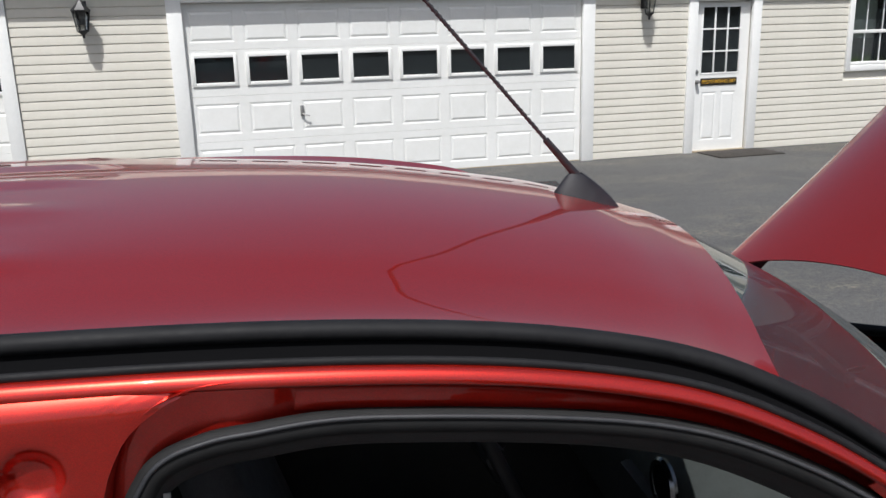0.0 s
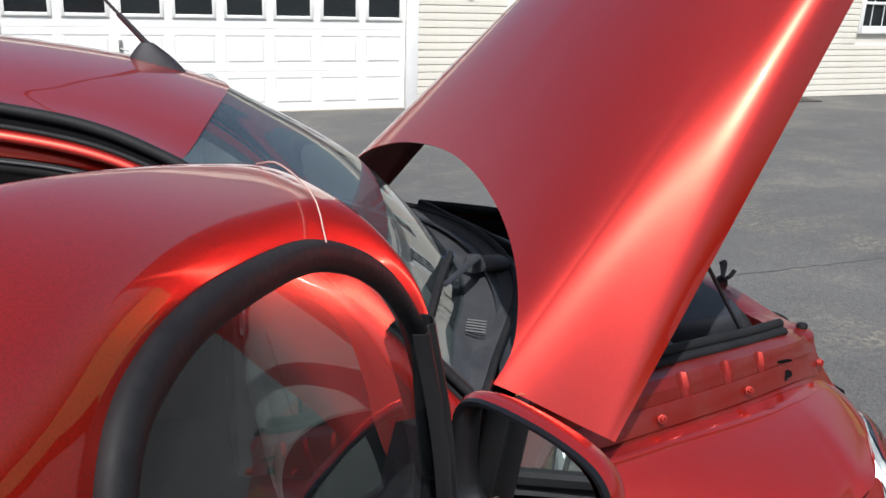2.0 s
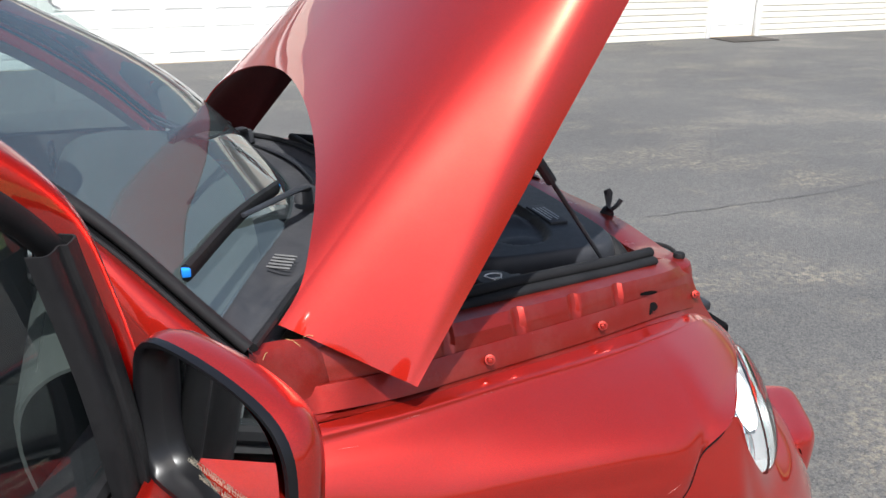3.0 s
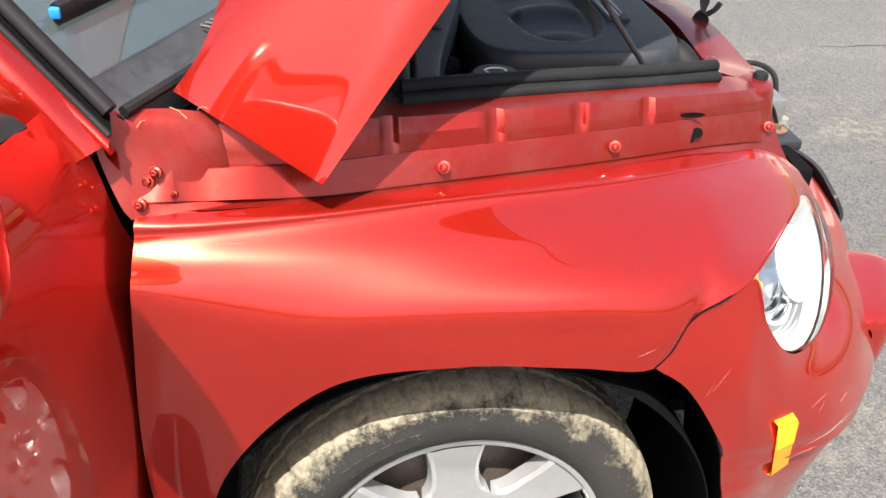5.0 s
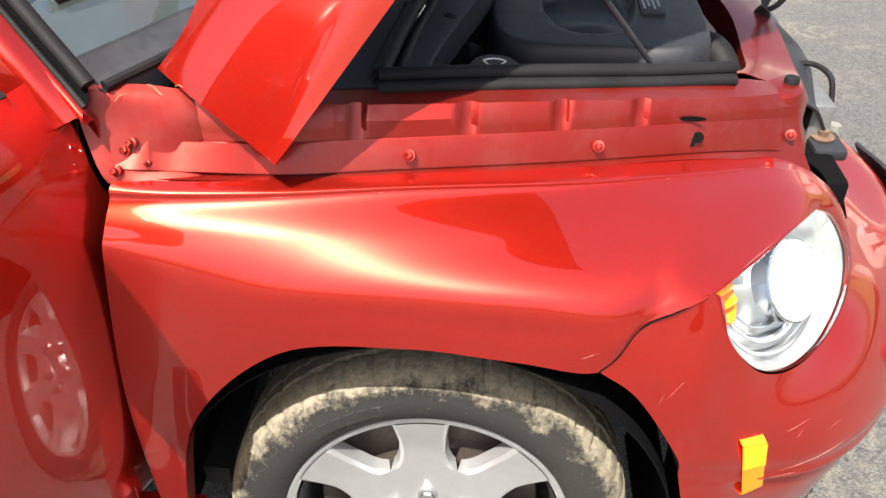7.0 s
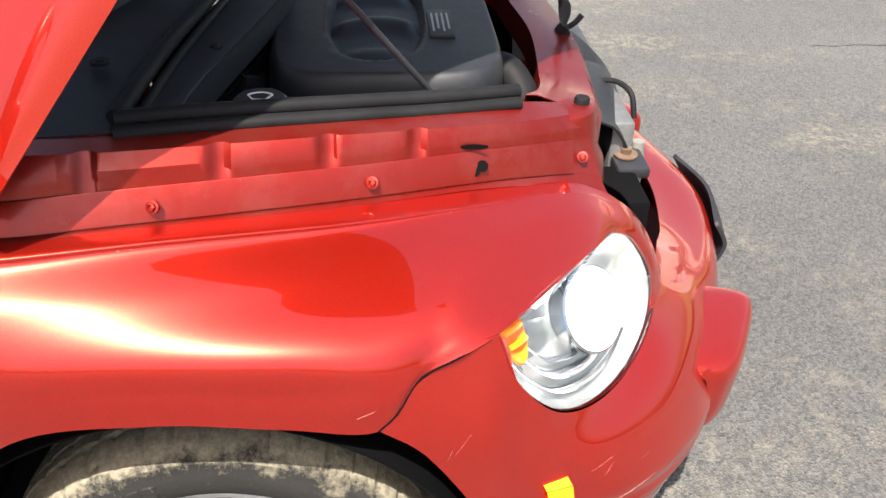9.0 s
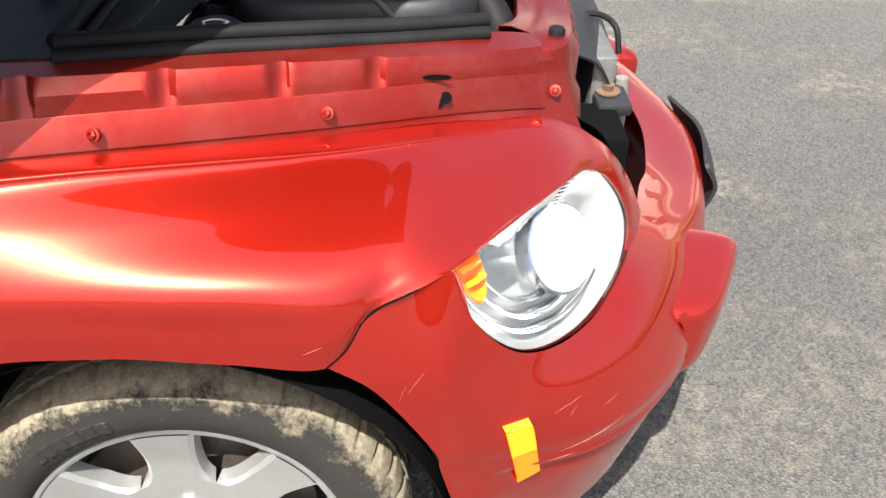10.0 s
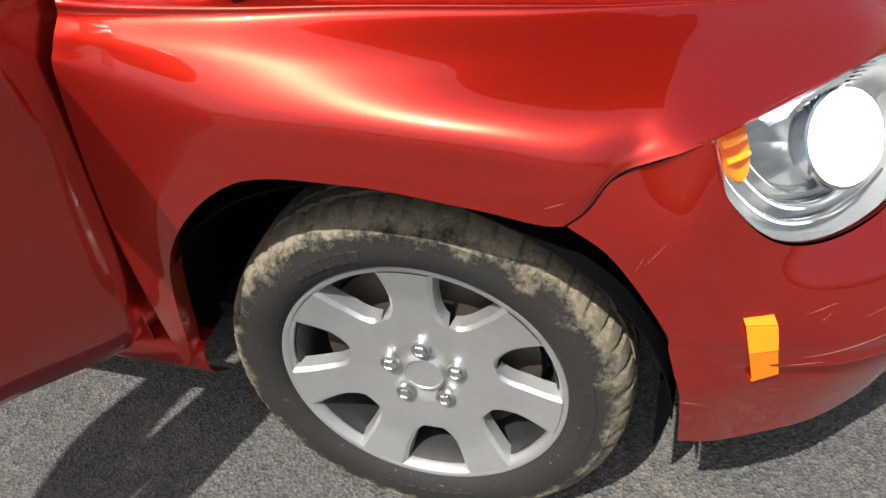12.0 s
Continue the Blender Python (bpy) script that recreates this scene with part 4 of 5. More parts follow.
b = tube([p0 + d * .60, p0 + d * 1.15], .0105, 10)
part("strut_body", b, BLACK_PLASTIC, car, "black gas strut cylinder")

# ---- windscreen, cowl and wipers ----
ROOF_X = (-.69, -.772, -.90, -1.2, -1.6, -2.1, -2.6, -3.0)
ROOF_Z = (1.481, 1.507, 1.540, 1.580, 1.595, 1.592, 1.565, 1.50)
EDGE = [(-.83, -.598, 1.443), (-.87, -.588, 1.466), (-.97, -.568, 1.500), (-1.22, -.545, 1.536), (-1.6, -.54, 1.550), (-2.1, -.54, 1.548), (-2.6, -.54, 1.530), (-3.0, -.53, 1.475)]


def roof_row(f):
    """A lengthwise line of the crowned roof at f of the half width."""
    out = []
    for mx, mz, e in zip(ROOF_X, ROOF_Z, EDGE):
        x, y = mx + (e[0] - mx) * f ** 1.4, e[1] * f
        near = max(0, min(len(ROOF_X) - 2, sum(x < q for q in ROOF_X) - 1))
        u = (x - ROOF_X[near]) / (ROOF_X[near + 1] - ROOF_X[near])
        mz = ROOF_Z[near] + (ROOF_Z[near + 1] - ROOF_Z[near]) * u
        bow = min(.66, max(.27, .61 + .44 * (x + .80)))
        z = mz - .5 * bow * y * y - .07 * y ** 4
        k = max(0, (f - .55) / .45) ** 2
        out.append((x, y, z + (e[2] - z) * k))
    return out


WS_T = []
for f in (1.0, .79, .42, 0.0):
    x, y, z = roof_row(f)[0]
    WS_T.append((x - .003, y, z - .003))
WS_T += mirrored(WS_T[-2::-1])
WS_B = [(-.44, -.715, 1.105), (-.36, -.52, 1.100), (-.245, -.25, 1.098), (-.205, 0, 1.097), (-.245, .25, 1.098), (-.36, .52, 1.100), (-.44, .715, 1.105)]
WS_M = [tuple((a + b) / 2 + d for a, b, d in zip(p, q, (.035, 0, .03))) for p, q in zip(WS_T, WS_B)]
for r in (WS_M,):
    r[0] = (-.625, -.668, 1.285)
    r[-1] = (-.625, .668, 1.285)
ws = body("windscreen", [WS_T, WS_M, WS_B], 50, 24, SCREEN_GLASS, 0, None, "clear curved windscreen")
ws.visible_shadow = False
# dark cowl panel with its louvres
COWL_F = [(-.40, -.74, 1.075), (-.33, -.62, 1.082), (-.15, -.30, 1.10), (-.10, 0, 1.105), (-.15, .30, 1.10), (-.33, .62, 1.082), (-.40, .74, 1.075)]
COWL_M = [tuple((a * .45 + b * .55) + d for a, b, d in zip(p, q, (0, 0, -.014))) for p, q in zip(WS_B, COWL_F)]
body("cowl_panel", [[(x - .006, y, z - .001) for x, y, z in WS_B], COWL_M, COWL_F, [(x + .012, y * .99, z - .03) for x, y, z in COWL_F]], 60, 14, COWL_PLASTIC, .003, None, "dark grey plastic cowl panel below the windscreen")
for side in (1, -1):
    part("cowl_lip", tube([(x + .004, y * side, z + .006) for x, y, z in COWL_F], .007, 8, 60), BLACK_TRIM, car) if side == 1 else None
b = bmesh.new()
for k in range(5):
    y = -.50 + k * .012
    x = -.335 + (k * .012) * .45
    tube([(x, y, 1.098), (x + .035, y - .012, 1.094)], .0025, 5, bm=b)
part("cowl_louvres", b, BLACK_PLASTIC, car)


def wiper(hub, elbow, tip, blade0, blade1, clip):
    arm = part("wiper_arm", tube([hub, elbow, tip], lambda f: .012 - .006 * f, 8, 24, flat=(1.0, .6)), BLACK_PLASTIC, car, "black wiper arm")
    part("wiper_hub", turned([(0, .012), (.016, .010), (.022, 0), (.024, -.02)], 16, m=Matrix.Translation(hub) @ pose(0, 0, 0, 90, 0, 0)), COWL_PLASTIC, arm)
    part("wiper_blade", tube([blade0, ((Vector(blade0) + Vector(blade1)) / 2 + Vector((0, 0, .012))), blade1], .0105, 8, 24, flat=(.8, 1.3)), BLACK_TRIM, arm, "black wiper blade")
    for p in (blade0, blade1):
        part("blade_clip", box(p[0] - .006, p[0] + .006, p[1] - .008, p[1] + .008, p[2] - .004, p[2] + .008, .002), clip, arm, "small blade end clip")


wiper((-.205, -.20, 1.125), (-.225, -.26, 1.150), (-.36, -.45, 1.17), (-.467, -.666, 1.168), (-.262, -.205, 1.140), BLUE)
wiper((-.235, .38, 1.115), (-.255, .30, 1.145), (-.36, .06, 1.18), (-.44, -.14, 1.235), (-.275, .36, 1.140), BLACK_TRIM)
part("cowl_corner_bracket", box(-.19, -.12, -.215, -.155, 1.10, 1.122, .008), COWL_PLASTIC, car, "grey wiper linkage cover")

# ---- roof ----
FS = (1.0, .93, .85, .75, .62, .42, .2, 0.0)
rr = [roof_row(f) for f in FS] + [mirrored(roof_row(f)) for f in FS[-2::-1]]
grid = loft(rr, 110, 60)
for row in grid:
    for p in row:
        for c in (-.36, -.18, 0, .18, .36):
            w = max(0, 1 - ((p.y - c) / .035) ** 2) * min(1, max(0, (-1.52 - p.x) / .10))
            p.z += .005 * w
part("roof", sheet(grid), RED, car, "glossy red roof panel", 50, .0015)

# antenna on the roof
base = bmesh.new()
rings = []
for j in range(14):
    f = j / 13
    L, W = .058 * (1 - .80 * f ** 1.4), .026 * (1 - .72 * f ** 1.2)
    ctr = Vector((-.825 - .020 * f, 0.004, 1.510 + .055 * f))
    tilt = .20 * (1 - f)
    rings.append([ctr + Vector((L * math.cos(a), W * math.sin(a), -tilt * L * math.cos(a))) for a in [2 * math.pi * k / 24 for k in range(24)]])
sheet(rings, True, base)
part("antenna_base", base, BLACK_PLASTIC, car, "black shark-like antenna base", 60)
A0, A1 = Vector((-.842, .004, 1.560)), Vector((-1.099, .004, 1.858))
b = tube([A0 + (A1 - A0) * f for f in (0, .05, .10, .20)], lambda f: .0068 - .0015 * f, 10)
part("antenna_foot", b, BLACK_PLASTIC, car)
b = bmesh.new()
tube([A0 + (A1 - A0) * (.2 + .8 * k / 10) for k in range(11)], .0028, 8, bm=b)
axis = (A1 - A0).normalized()
s1_ = axis.cross(Vector((0, 1, 0))).normalized()
s2_ = axis.cross(s1_)
helix = []
for k in range(34 * 8):
    a = 2 * math.pi * k / 8
    helix.append(A0 + (A1 - A0) * (.2 + .8 * k / (34 * 8)) + (s1_ * math.cos(a) + s2_ * math.sin(a)) * .0028)
tube(helix, .0013, 4, bm=b)
part("antenna_mast", b, BLACK_PLASTIC, car, "thin black spiral-wound antenna mast")

# gutter seal, door flange and opening seal on each side
GUT = [(-2.9, -.545, 1.475), (-2.2, -.556, 1.520), (-1.6, -.560, 1.523), (-1.22, -.566, 1.510), (-.98, -.576, 1.481), (-.84, -.602, 1.435), (-.715, -.642, 1.358), (-.57, -.692, 1.245), (-.45, -.742, 1.120), (-.405, -.765, 1.075)]


def shifted(pts, dy, dz, dx=0.0):
    return [(x + dx, y + dy, z + dz) for x, y, z in pts]


LOW = shifted(GUT, .004, .017)
HIGH = [(x, y, z + .014 * min(1, max(0, (-.73 - x) / .4))) for x, y, z in LOW]
for side in (1, -1):
    flip = (lambda pts: pts) if side == 1 else mirrored
    GUT = HIGH if side == 1 else shifted(LOW, .006, -.014)
    part("gutter_seal", tube(flip(GUT), .0105, 10, 110, flat=(1.0, .85)), BLACK_TRIM, car, "black rubber roof gutter seal", 70)
    # The channel's near-black colour stands in for the shade inside the gutter.
    part("gutter_channel", sheet([spline(flip(shifted(GUT, dy, dz)), 110) for dy, dz in ((-.002, -.003), (-.008, -.020), (-.015, -.023), (-.020, -.020))]), DARK, car, "gutter channel coloured void-black for its shade", 60)
    part("gutter_lip", tube(flip(shifted(GUT, -.021, -.020)), .0042, 8, 110), BLACK_TRIM, car, "", 70)
    red_rolls = [flip(shifted(GUT, dy, dz)) for dy, dz in ((-.022, -.022), (-.030, -.025), (-.0345, -.031), (-.034, -.036), (-.026, -.040), (-.012, -.042), (-.004, -.050), (-.006, -.070))]
    body("door_flange", red_rolls, 110, 30, RED, .001, None, "red door opening flange", 60)
    S1 = flip(shifted([p for p in LOW if -1.3 < p[0] < -.42], -.018, -.062))
    if side == 1:
        S1 = [(-1.440, -.70, .95), (-1.440, -.655, 1.15), (-1.435, -.600, 1.32), (-1.427, -.592, 1.40), (-1.413, -.590, 1.434), (-1.396, -.590, 1.451), (-1.37, -.590, 1.461), (-1.33, -.588, 1.466)] + S1
    part("opening_seal", tube(S1, .0105, 10, 120, flat=(.9, 1.1)), varied("grey_rubber", (.009, .009, .0095), (.018, .018, .018), 30, .65, .8, spec=.25) if side == 1 else BLACK_TRIM, car, "dark grey ridged opening seal", 70)
    part("seal_ridge", tube([(x, y - side * .009, z + .007) for x, y, z in S1], .0024, 6, 120), COWL_PLASTIC, car, "worn grey ridge of the seal", 70)
    part("opening_trim", sheet([spline([(x, y + side * dy, z + dz) for x, y, z in S1], 120) for dy, dz in ((.004, -.006), (.012, -.022), (.05, -.045))]), DASH, car, "dark pillar trim", 60, .002)

# broad foot of the windscreen pillar, rolled over into the door opening
FOOT_A = [(-.78, -.640, 1.395), (-.63, -.688, 1.288), (-.57, -.709, 1.241), (-.51, -.735, 1.179), (-.45, -.760, 1.116), (-.405, -.783, 1.065)]
FOOT_B = [(-.782, -.645, 1.386), (-.645, -.704, 1.276), (-.592, -.735, 1.232), (-.550, -.762, 1.171), (-.512, -.782, 1.115), (-.470, -.795, 1.030)]
FOOT_M = [tuple((a + b) / 2 + d * k for a, b, d in zip(p, q, (.006, -.010, .007))) for (p, q), k in zip(zip(FOOT_A, FOOT_B), (.2, .6, .9, 1.1, 1.2, 1.2))]


def jamb(dy, dz, dx):
    """The rolled edge carried into the opening, narrow above and broad below."""
    return [(x + dx * k - .004, y + dy * k + .003, z + dz * k - .004) for (x, y, z), k in zip(FOOT_B, (.04, .08, .2, .5, .9, 1.1))]


body("pillar_foot", [FOOT_A, FOOT_M, shifted(FOOT_B, -.002, .004, .003), FOOT_B, shifted(FOOT_B, .003, -.004, -.004), jamb(.022, -.022, -.022), jamb(.06, -.055, -.05)], 50, 40, RED, .001, None, "broad red foot of the windscreen pillar", 60)

# ---- pillars, sills and the closed side of the body ----
R1 = [(-1.20, -.552, 1.500), (-1.29, -.588, 1.513), (-1.341, -.594, 1.518), (-1.363, -.595, 1.517), (-1.385, -.597, 1.512), (-1.407, -.598, 1.500), (-1.425, -.599, 1.482), (-1.439, -.599, 1.455), (-1.448, -.599, 1.42), (-1.455, -.600, 1.36), (-1.463, -.612, 1.28), (-1.466, -.66, 1.15), (-1.466, -.70, .95)]
R1_FINE = spline(R1, 200)


def opening_edge(z):
    """How far forward the pillar reaches at a height."""
    return max(p.x for p in R1_FINE if p.x < -1.345 and abs(p.z - min(z, 1.5165)) < .006) if z > 1.0 else -1.466


DIMPLE = (-1.497, 1.452)
pill = []
for j in range(90):
    z = 1.520 - .20 * j / 40 if j <= 40 else 1.320 - 1.0 * (j - 40) / 49
    y = -.600 if z > 1.40 else -.600 - .085 * ((1.40 - z) / .4) ** 1.2 if z > 1.0 else -.685 - .10 * min(1, (1.0 - z) / .3)
    row = []
    for i in range(44):
        x0 = opening_edge(z)
        x = x0 + (-1.548 - x0) * i / 43
        r = math.hypot(x - DIMPLE[0], z - DIMPLE[1])
        push = .013 / (1 + math.exp((r - .021) / .0028))
        edge = .014 * max(0, (i - 37) / 6) ** 2
        y_ = y + .012 * min(1, max(0, (x + 1.42) / .07)) if z > 1.45 else y
        roll = .012 * max(0, 1 - (1.520 - z) / .022) ** 2
        row.append((x, y_ + push + edge + roll, z))
    pill.append(row)
part("b_pillar", sheet(pill), RED, car, "red door pillar with a round pressed dimple", 60)
R2 = [(x + .003, y + .027, z - .001) for x, y, z in R1]
R4 = [(-1.20, -.545, 1.465), (-1.29, -.566, 1.466), (-1.335, -.574, 1.466), (-1.352, -.574, 1.464), (-1.37, -.574, 1.460), (-1.388, -.575, 1.452), (-1.400, -.575, 1.443), (-1.413, -.576, 1.428), (-1.420, -.577, 1.40), (-1.428, -.578, 1.35), (-1.434, -.592, 1.27), (-1.437, -.64, 1.15), (-1.437, -.68, .95)]
R3 = [tuple(b * .85 + a * .15 for a, b in zip(p, q)) for p, q in zip(R4, R2)]
body("opening_return", [R1, R2, R3, R4], 80, 20, RED, .001, None, "red inner return of the door opening", 60)
PILLAR_IN = (R4[5:], [(x - .004, y + .02, z - .004) for x, y, z in R4[5:]], [(x - .03, y + .13, z - .02) for x, y, z in R4[5:]])
for side in (1, -1):
    part("pillar_trim", sheet([spline([(x, y * side, z) for x, y, z in r], 40) for r in PILLAR_IN]), DASH, car, "dark plastic pillar trim", 50, .002)
part("rear_opening_seal", tube([(-1.552, -.590, 1.475), (-1.556, -.596, 1.40), (-1.556, -.63, 1.25), (-1.556, -.68, 1.05)], .011, 8, 30), BLACK_TRIM, car, "black rear door seal", 70)
part("seat_belt", sheet([spline([(-1.400 - d, -.565, 1.41), (-1.404 - d, -.575, 1.30), (-1.41 - d, -.60, 1.15), (-1.42 - d, -.62, .9)], 20) for d in (0, .006)]), varied("belt_webbing", (.45, .44, .42), (.55, .54, .5), 60, .8), car, "pale grey seat belt strap", thick=.002)
for side in (1, -1):
    s = side
    part("sill", sheet(loft([[(-.365, -.79 * s, .355), (-1.9, -.80 * s, .36)], [(-.37, -.828 * s, .34), (-1.9, -.84 * s, .33)], [(-.365, -.832 * s, .29), (-1.9, -.845 * s, .27)], [(-.37, -.79 * s, .24), (-1.9, -.80 * s, .21)]], 12, 14)), RED, car, "red door sill", thick=.002)
    part("hinge_pillar", sheet(loft([[(-.455, -.70 * s, 1.08), (-.47, -.70 * s, .7), (-.50, -.72 * s, .3)], [(-.43, -.775 * s, 1.02), (-.44, -.81 * s, .7), (-.49, -.82 * s, .3)]], 14, 6)), RED_BAY, car, "red hinge pillar behind the fender", thick=.002)
    arch = [radians(-17 + 204 * k / 48) for k in range(49)]
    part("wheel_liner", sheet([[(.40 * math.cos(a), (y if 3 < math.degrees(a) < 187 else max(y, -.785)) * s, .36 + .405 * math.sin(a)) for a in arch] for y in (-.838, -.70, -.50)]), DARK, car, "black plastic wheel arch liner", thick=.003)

BELT = 1.06
for s, x0 in ((1, -1.565), (-1, -.43)):
    n = 40
    low = []
    for z, y in ((.28, .82), (.45, .85), (.65, .862), (.85, .86), (.98, .835), (BELT, .80)):
        low.append([(x0 + (-3.35 - x0) * k / 7, -(y - (.12 if k == 7 else .03 if k == 6 else 0)) * s, z) for k in range(8)])
    body("body_side", low, n, 24, RED, .002, None, "red closed side of the body")
    top = [[(x0 + (-3.2 - x0) * k / 5, -.795 * s, BELT) for k in range(6)], [(x0 - .05 + (-3.1 - x0) * k / 5, -.715 * s, 1.25) for k in range(6)], [(x0 - .25 + (-2.9 - x0) * k / 5, -.62 * s, 1.44) for k in range(6)]]
    g = body("side_glass", top, 20, 8, CAR_GLASS, 0, None, "dark side window glass")
body("tailgate", [[(-3.02, y, 1.47) for y in (-.53, -.3, 0, .3, .53)], [(-3.25, y * 1.3, 1.06) for y in (-.53, -.3, 0, .3, .53)], [(-3.40, y * 1.38, .75) for y in (-.53, -.3, 0, .3, .53)], [(-3.36, y * 1.36, .3) for y in (-.53, -.3, 0, .3, .53)]], 20, 20, RED, .002, None, "red closed tailgate")

# ---- cabin ----
part("cabin_floor", box(-3.2, -.35, -.72, .72, .30, .34), DASH, car)
part("firewall", box(-.46, -.42, -.70, .70, .34, 1.05), DASH, car)
body("headliner", [[(-.82, -.52, 1.43), (-.78, 0, 1.45), (-.82, .52, 1.43)], [(-1.6, -.52, 1.49), (-1.6, 0, 1.52), (-1.6, .52, 1.49)], [(-2.9, -.52, 1.46), (-2.9, 0, 1.49), (-2.9, .52, 1.46)]], 20, 12, DASH, .01, None, "dark cabin headliner")
for y in (-.725, .725):
    part("rear_side_trim", box(-3.1, -1.60, y - .015, y + .015, .34, 1.04, .01), DASH, car, "dark rear side trim panel")
part("far_door_card", box(-1.55, -.47, .70, .74, .34, 1.08, .02), DASH, car)
body("dashboard", [[(-.36, -.70, 1.06), (-.30, 0, 1.07), (-.36, .70, 1.06)], [(-.55, -.695, 1.075), (-.52, 0, 1.085), (-.55, .695, 1.075)], [(-.66, -.69, 1.05), (-.65, 0, 1.06), (-.66, .69, 1.05)], [(-.70, -.68, .96), (-.70, 0, .97), (-.70, .68, .96)], [(-.66, -.68, .80), (-.66, 0, .80), (-.66, .68, .80)], [(-.55, -.67, .62), (-.56, 0, .62), (-.55, .67, .62)]], 40, 30, DASH_GREY, .005, None, "grey dashboard")
part("glove_box", sheet(loft([[(-.668, -.64, 1.045), (-.665, -.3, 1.05)], [(-.708, -.63, .96), (-.708, -.3, .965)], [(-.672, -.62, .83), (-.672, -.3, .83)]], 14, 14)), DASH_GREY, car, "pale grey glove box lid", thick=.006)
for y, z in ((-.185, 1.035), (-.05, 1.035), (.62, 1.03)):
    m_ = Matrix.Translation((-.70, y, z)) @ pose(0, 0, 0, 0, 0, 90)
    v_ = part("air_vent", turned([(0, .004), (.034, .004), (.036, .0)], 32, m=m_), DARK, car, "round air vent")
    part("vent_ring", turned([(.036, .006), (.042, .008), (.046, .002), (.045, -.004)], 32, m=m_), DULL_CHROME, v_, "chrome vent ring")
part("console", box(-.72, -.60, -.13, .12, .62, 1.0, .02), DASH, car)
sw = Matrix.Translation((-.93, .34, .98)) @ pose(0, 0, 0, 0, 0, 90) @ pose(0, 0, 0, -24, 0, 0)
b = bmesh.new()
rim = [sw @ Vector((.19 * math.cos(a), 0, .19 * math.sin(a))) for a in [2 * math.pi * k / 40 for k in range(41)]]
tube(rim, .015, 10, bm=b)
wheel_hub = [sw @ Vector(p) for p in ((-.18, 0, .02), (0, .02, 0), (.18, 0, .02))]
tube(wheel_hub, .022, 8, bm=b)
tube([sw @ Vector((0, .02, 0)), sw @ Vector((0, 0, -.18))], .022, 8, bm=b)
turned([(0, -.03), (.06, -.028), (.075, 0), (.07, .03), (0, .03)], 24, bm=b, m=sw)
part("steering_wheel", b, DASH, car, "dark steering wheel", 50)
for y in (-.36, .36):
    b = box(-1.42, -.93, y - .25, y + .25, .48, .66, .06, seg=4)
    part("seat_cushion", b, FABRIC, car, "dark fabric seat cushion", 60)
    b = bmesh.new()
    back = []
    for j in range(15):
        f = j / 14
        w = .245 - .06 * f ** 2
        d = .075 - .02 * f
        c = Vector((-1.36 - .17 * f, y, .60 + .60 * f))
        back.append([c + Vector((d * math.sin(a) * (1.25 if math.sin(a) > 0 and abs(math.cos(a)) > .6 else 1), w * math.copysign(abs(math.cos(a)) ** .5, math.cos(a)), 0)) for a in [2 * math.pi * k / 28 for k in range(28)]])
    sheet(back, True, b)
    b.faces.new([v for v in b.verts][-28:])
    part("seat_back", b, FABRIC, car, "dark fabric seat back", 60)
    part("headrest", box(-1.62, -1.52, y - .13, y + .13, 1.22, 1.38, .045, seg=4), FABRIC, car, "dark fabric headrest", 60)
part("rear_bench", box(-2.5, -2.0, -.62, .62, .45, 1.1, .08, seg=3), FABRIC, car, "dark rear bench")

# ---- open front door ----
PHI = radians(67)
HINGE = Vector((-.43, -.82, 0))
D_A, D_N = Vector((-math.cos(PHI), -math.sin(PHI), 0)), Vector((-math.sin(PHI), math.cos(PHI), 0))


def at_door(a, n, z):
    return HINGE + D_A * a + D_N * n + Vector((0, 0, z))


def door_rail(pts):
    return [tuple(at_door(*p)) for p in pts]


skin = []
for z, n, f in ((.30, .075, .06), (.37, .040, .035), (.50, .008, .01), (.68, -.010, .0), (.85, -.018, .0), (.96, -.012, .0), (1.05, .008, .005), (1.105, .035, .02)):
    f -= .045 if z > .95 else .085
    row = []
    for k in range(13):
        a = f + (1.08 - f) * k / 12
        lift = .42 * min(.30, max(0, a)) * max(0, (.68 - z) / .38)
        row.append((a, n - .055 * max(0, a) + (.012 if k in (0, 12) else 0), z + lift))
    skin.append(door_rail(row))
door = body("front_door", skin, 40, 36, RED, .0012, None, "red front passenger door standing wide open", 50)
SEAL_L = [(.205, .055, 1.14), (.215, .066, 1.25), (.24, .073, 1.335), (.33, .10, 1.425), (.482, .126, 1.495), (.642, .138, 1.525), (.75, .14, 1.53), (.81, .135, 1.505), (.84, .122, 1.42), (.85, .10, 1.30), (.855, .06, 1.14)]
CREST = [(.14, .05, 1.14), (.15, .075, 1.27), (.17, .105, 1.375), (.24, .15, 1.465), (.3515, .188, 1.53), (.50, .207, 1.566), (.70, .218, 1.598), (.85, .225, 1.605), (1.0, .222, 1.585), (1.05, .17, 1.40), (1.06, .09, 1.14)]
MIDDLE = [tuple((a + b) / 2 for a, b in zip(p, q)) for p, q in zip(SEAL_L, CREST)]
MIDDLE = [(a, n - .018, z + .010) for a, n, z in MIDDLE]
INNER = [(a, n + .012, z - .022) for a, n, z in CREST]
body("window_frame", [door_rail(r) for r in (SEAL_L, MIDDLE, CREST, INNER)], 90, 18, RED, .0015, None, "red upper door frame", 60, parent=door)
part("door_card", sheet(loft([door_rail([(a, .11, z) for a in (.02, .55, 1.07)]) for z in (.46, .7, 1.10)], 12, 8)), DASH, door, "dark inner door panel", thick=.02)
part("door_edge", sheet([door_rail([(1.08, n, z) for z in (.44, .6, 1.10)]) for n in (.03, .12)]), RED, door, thick=.002)
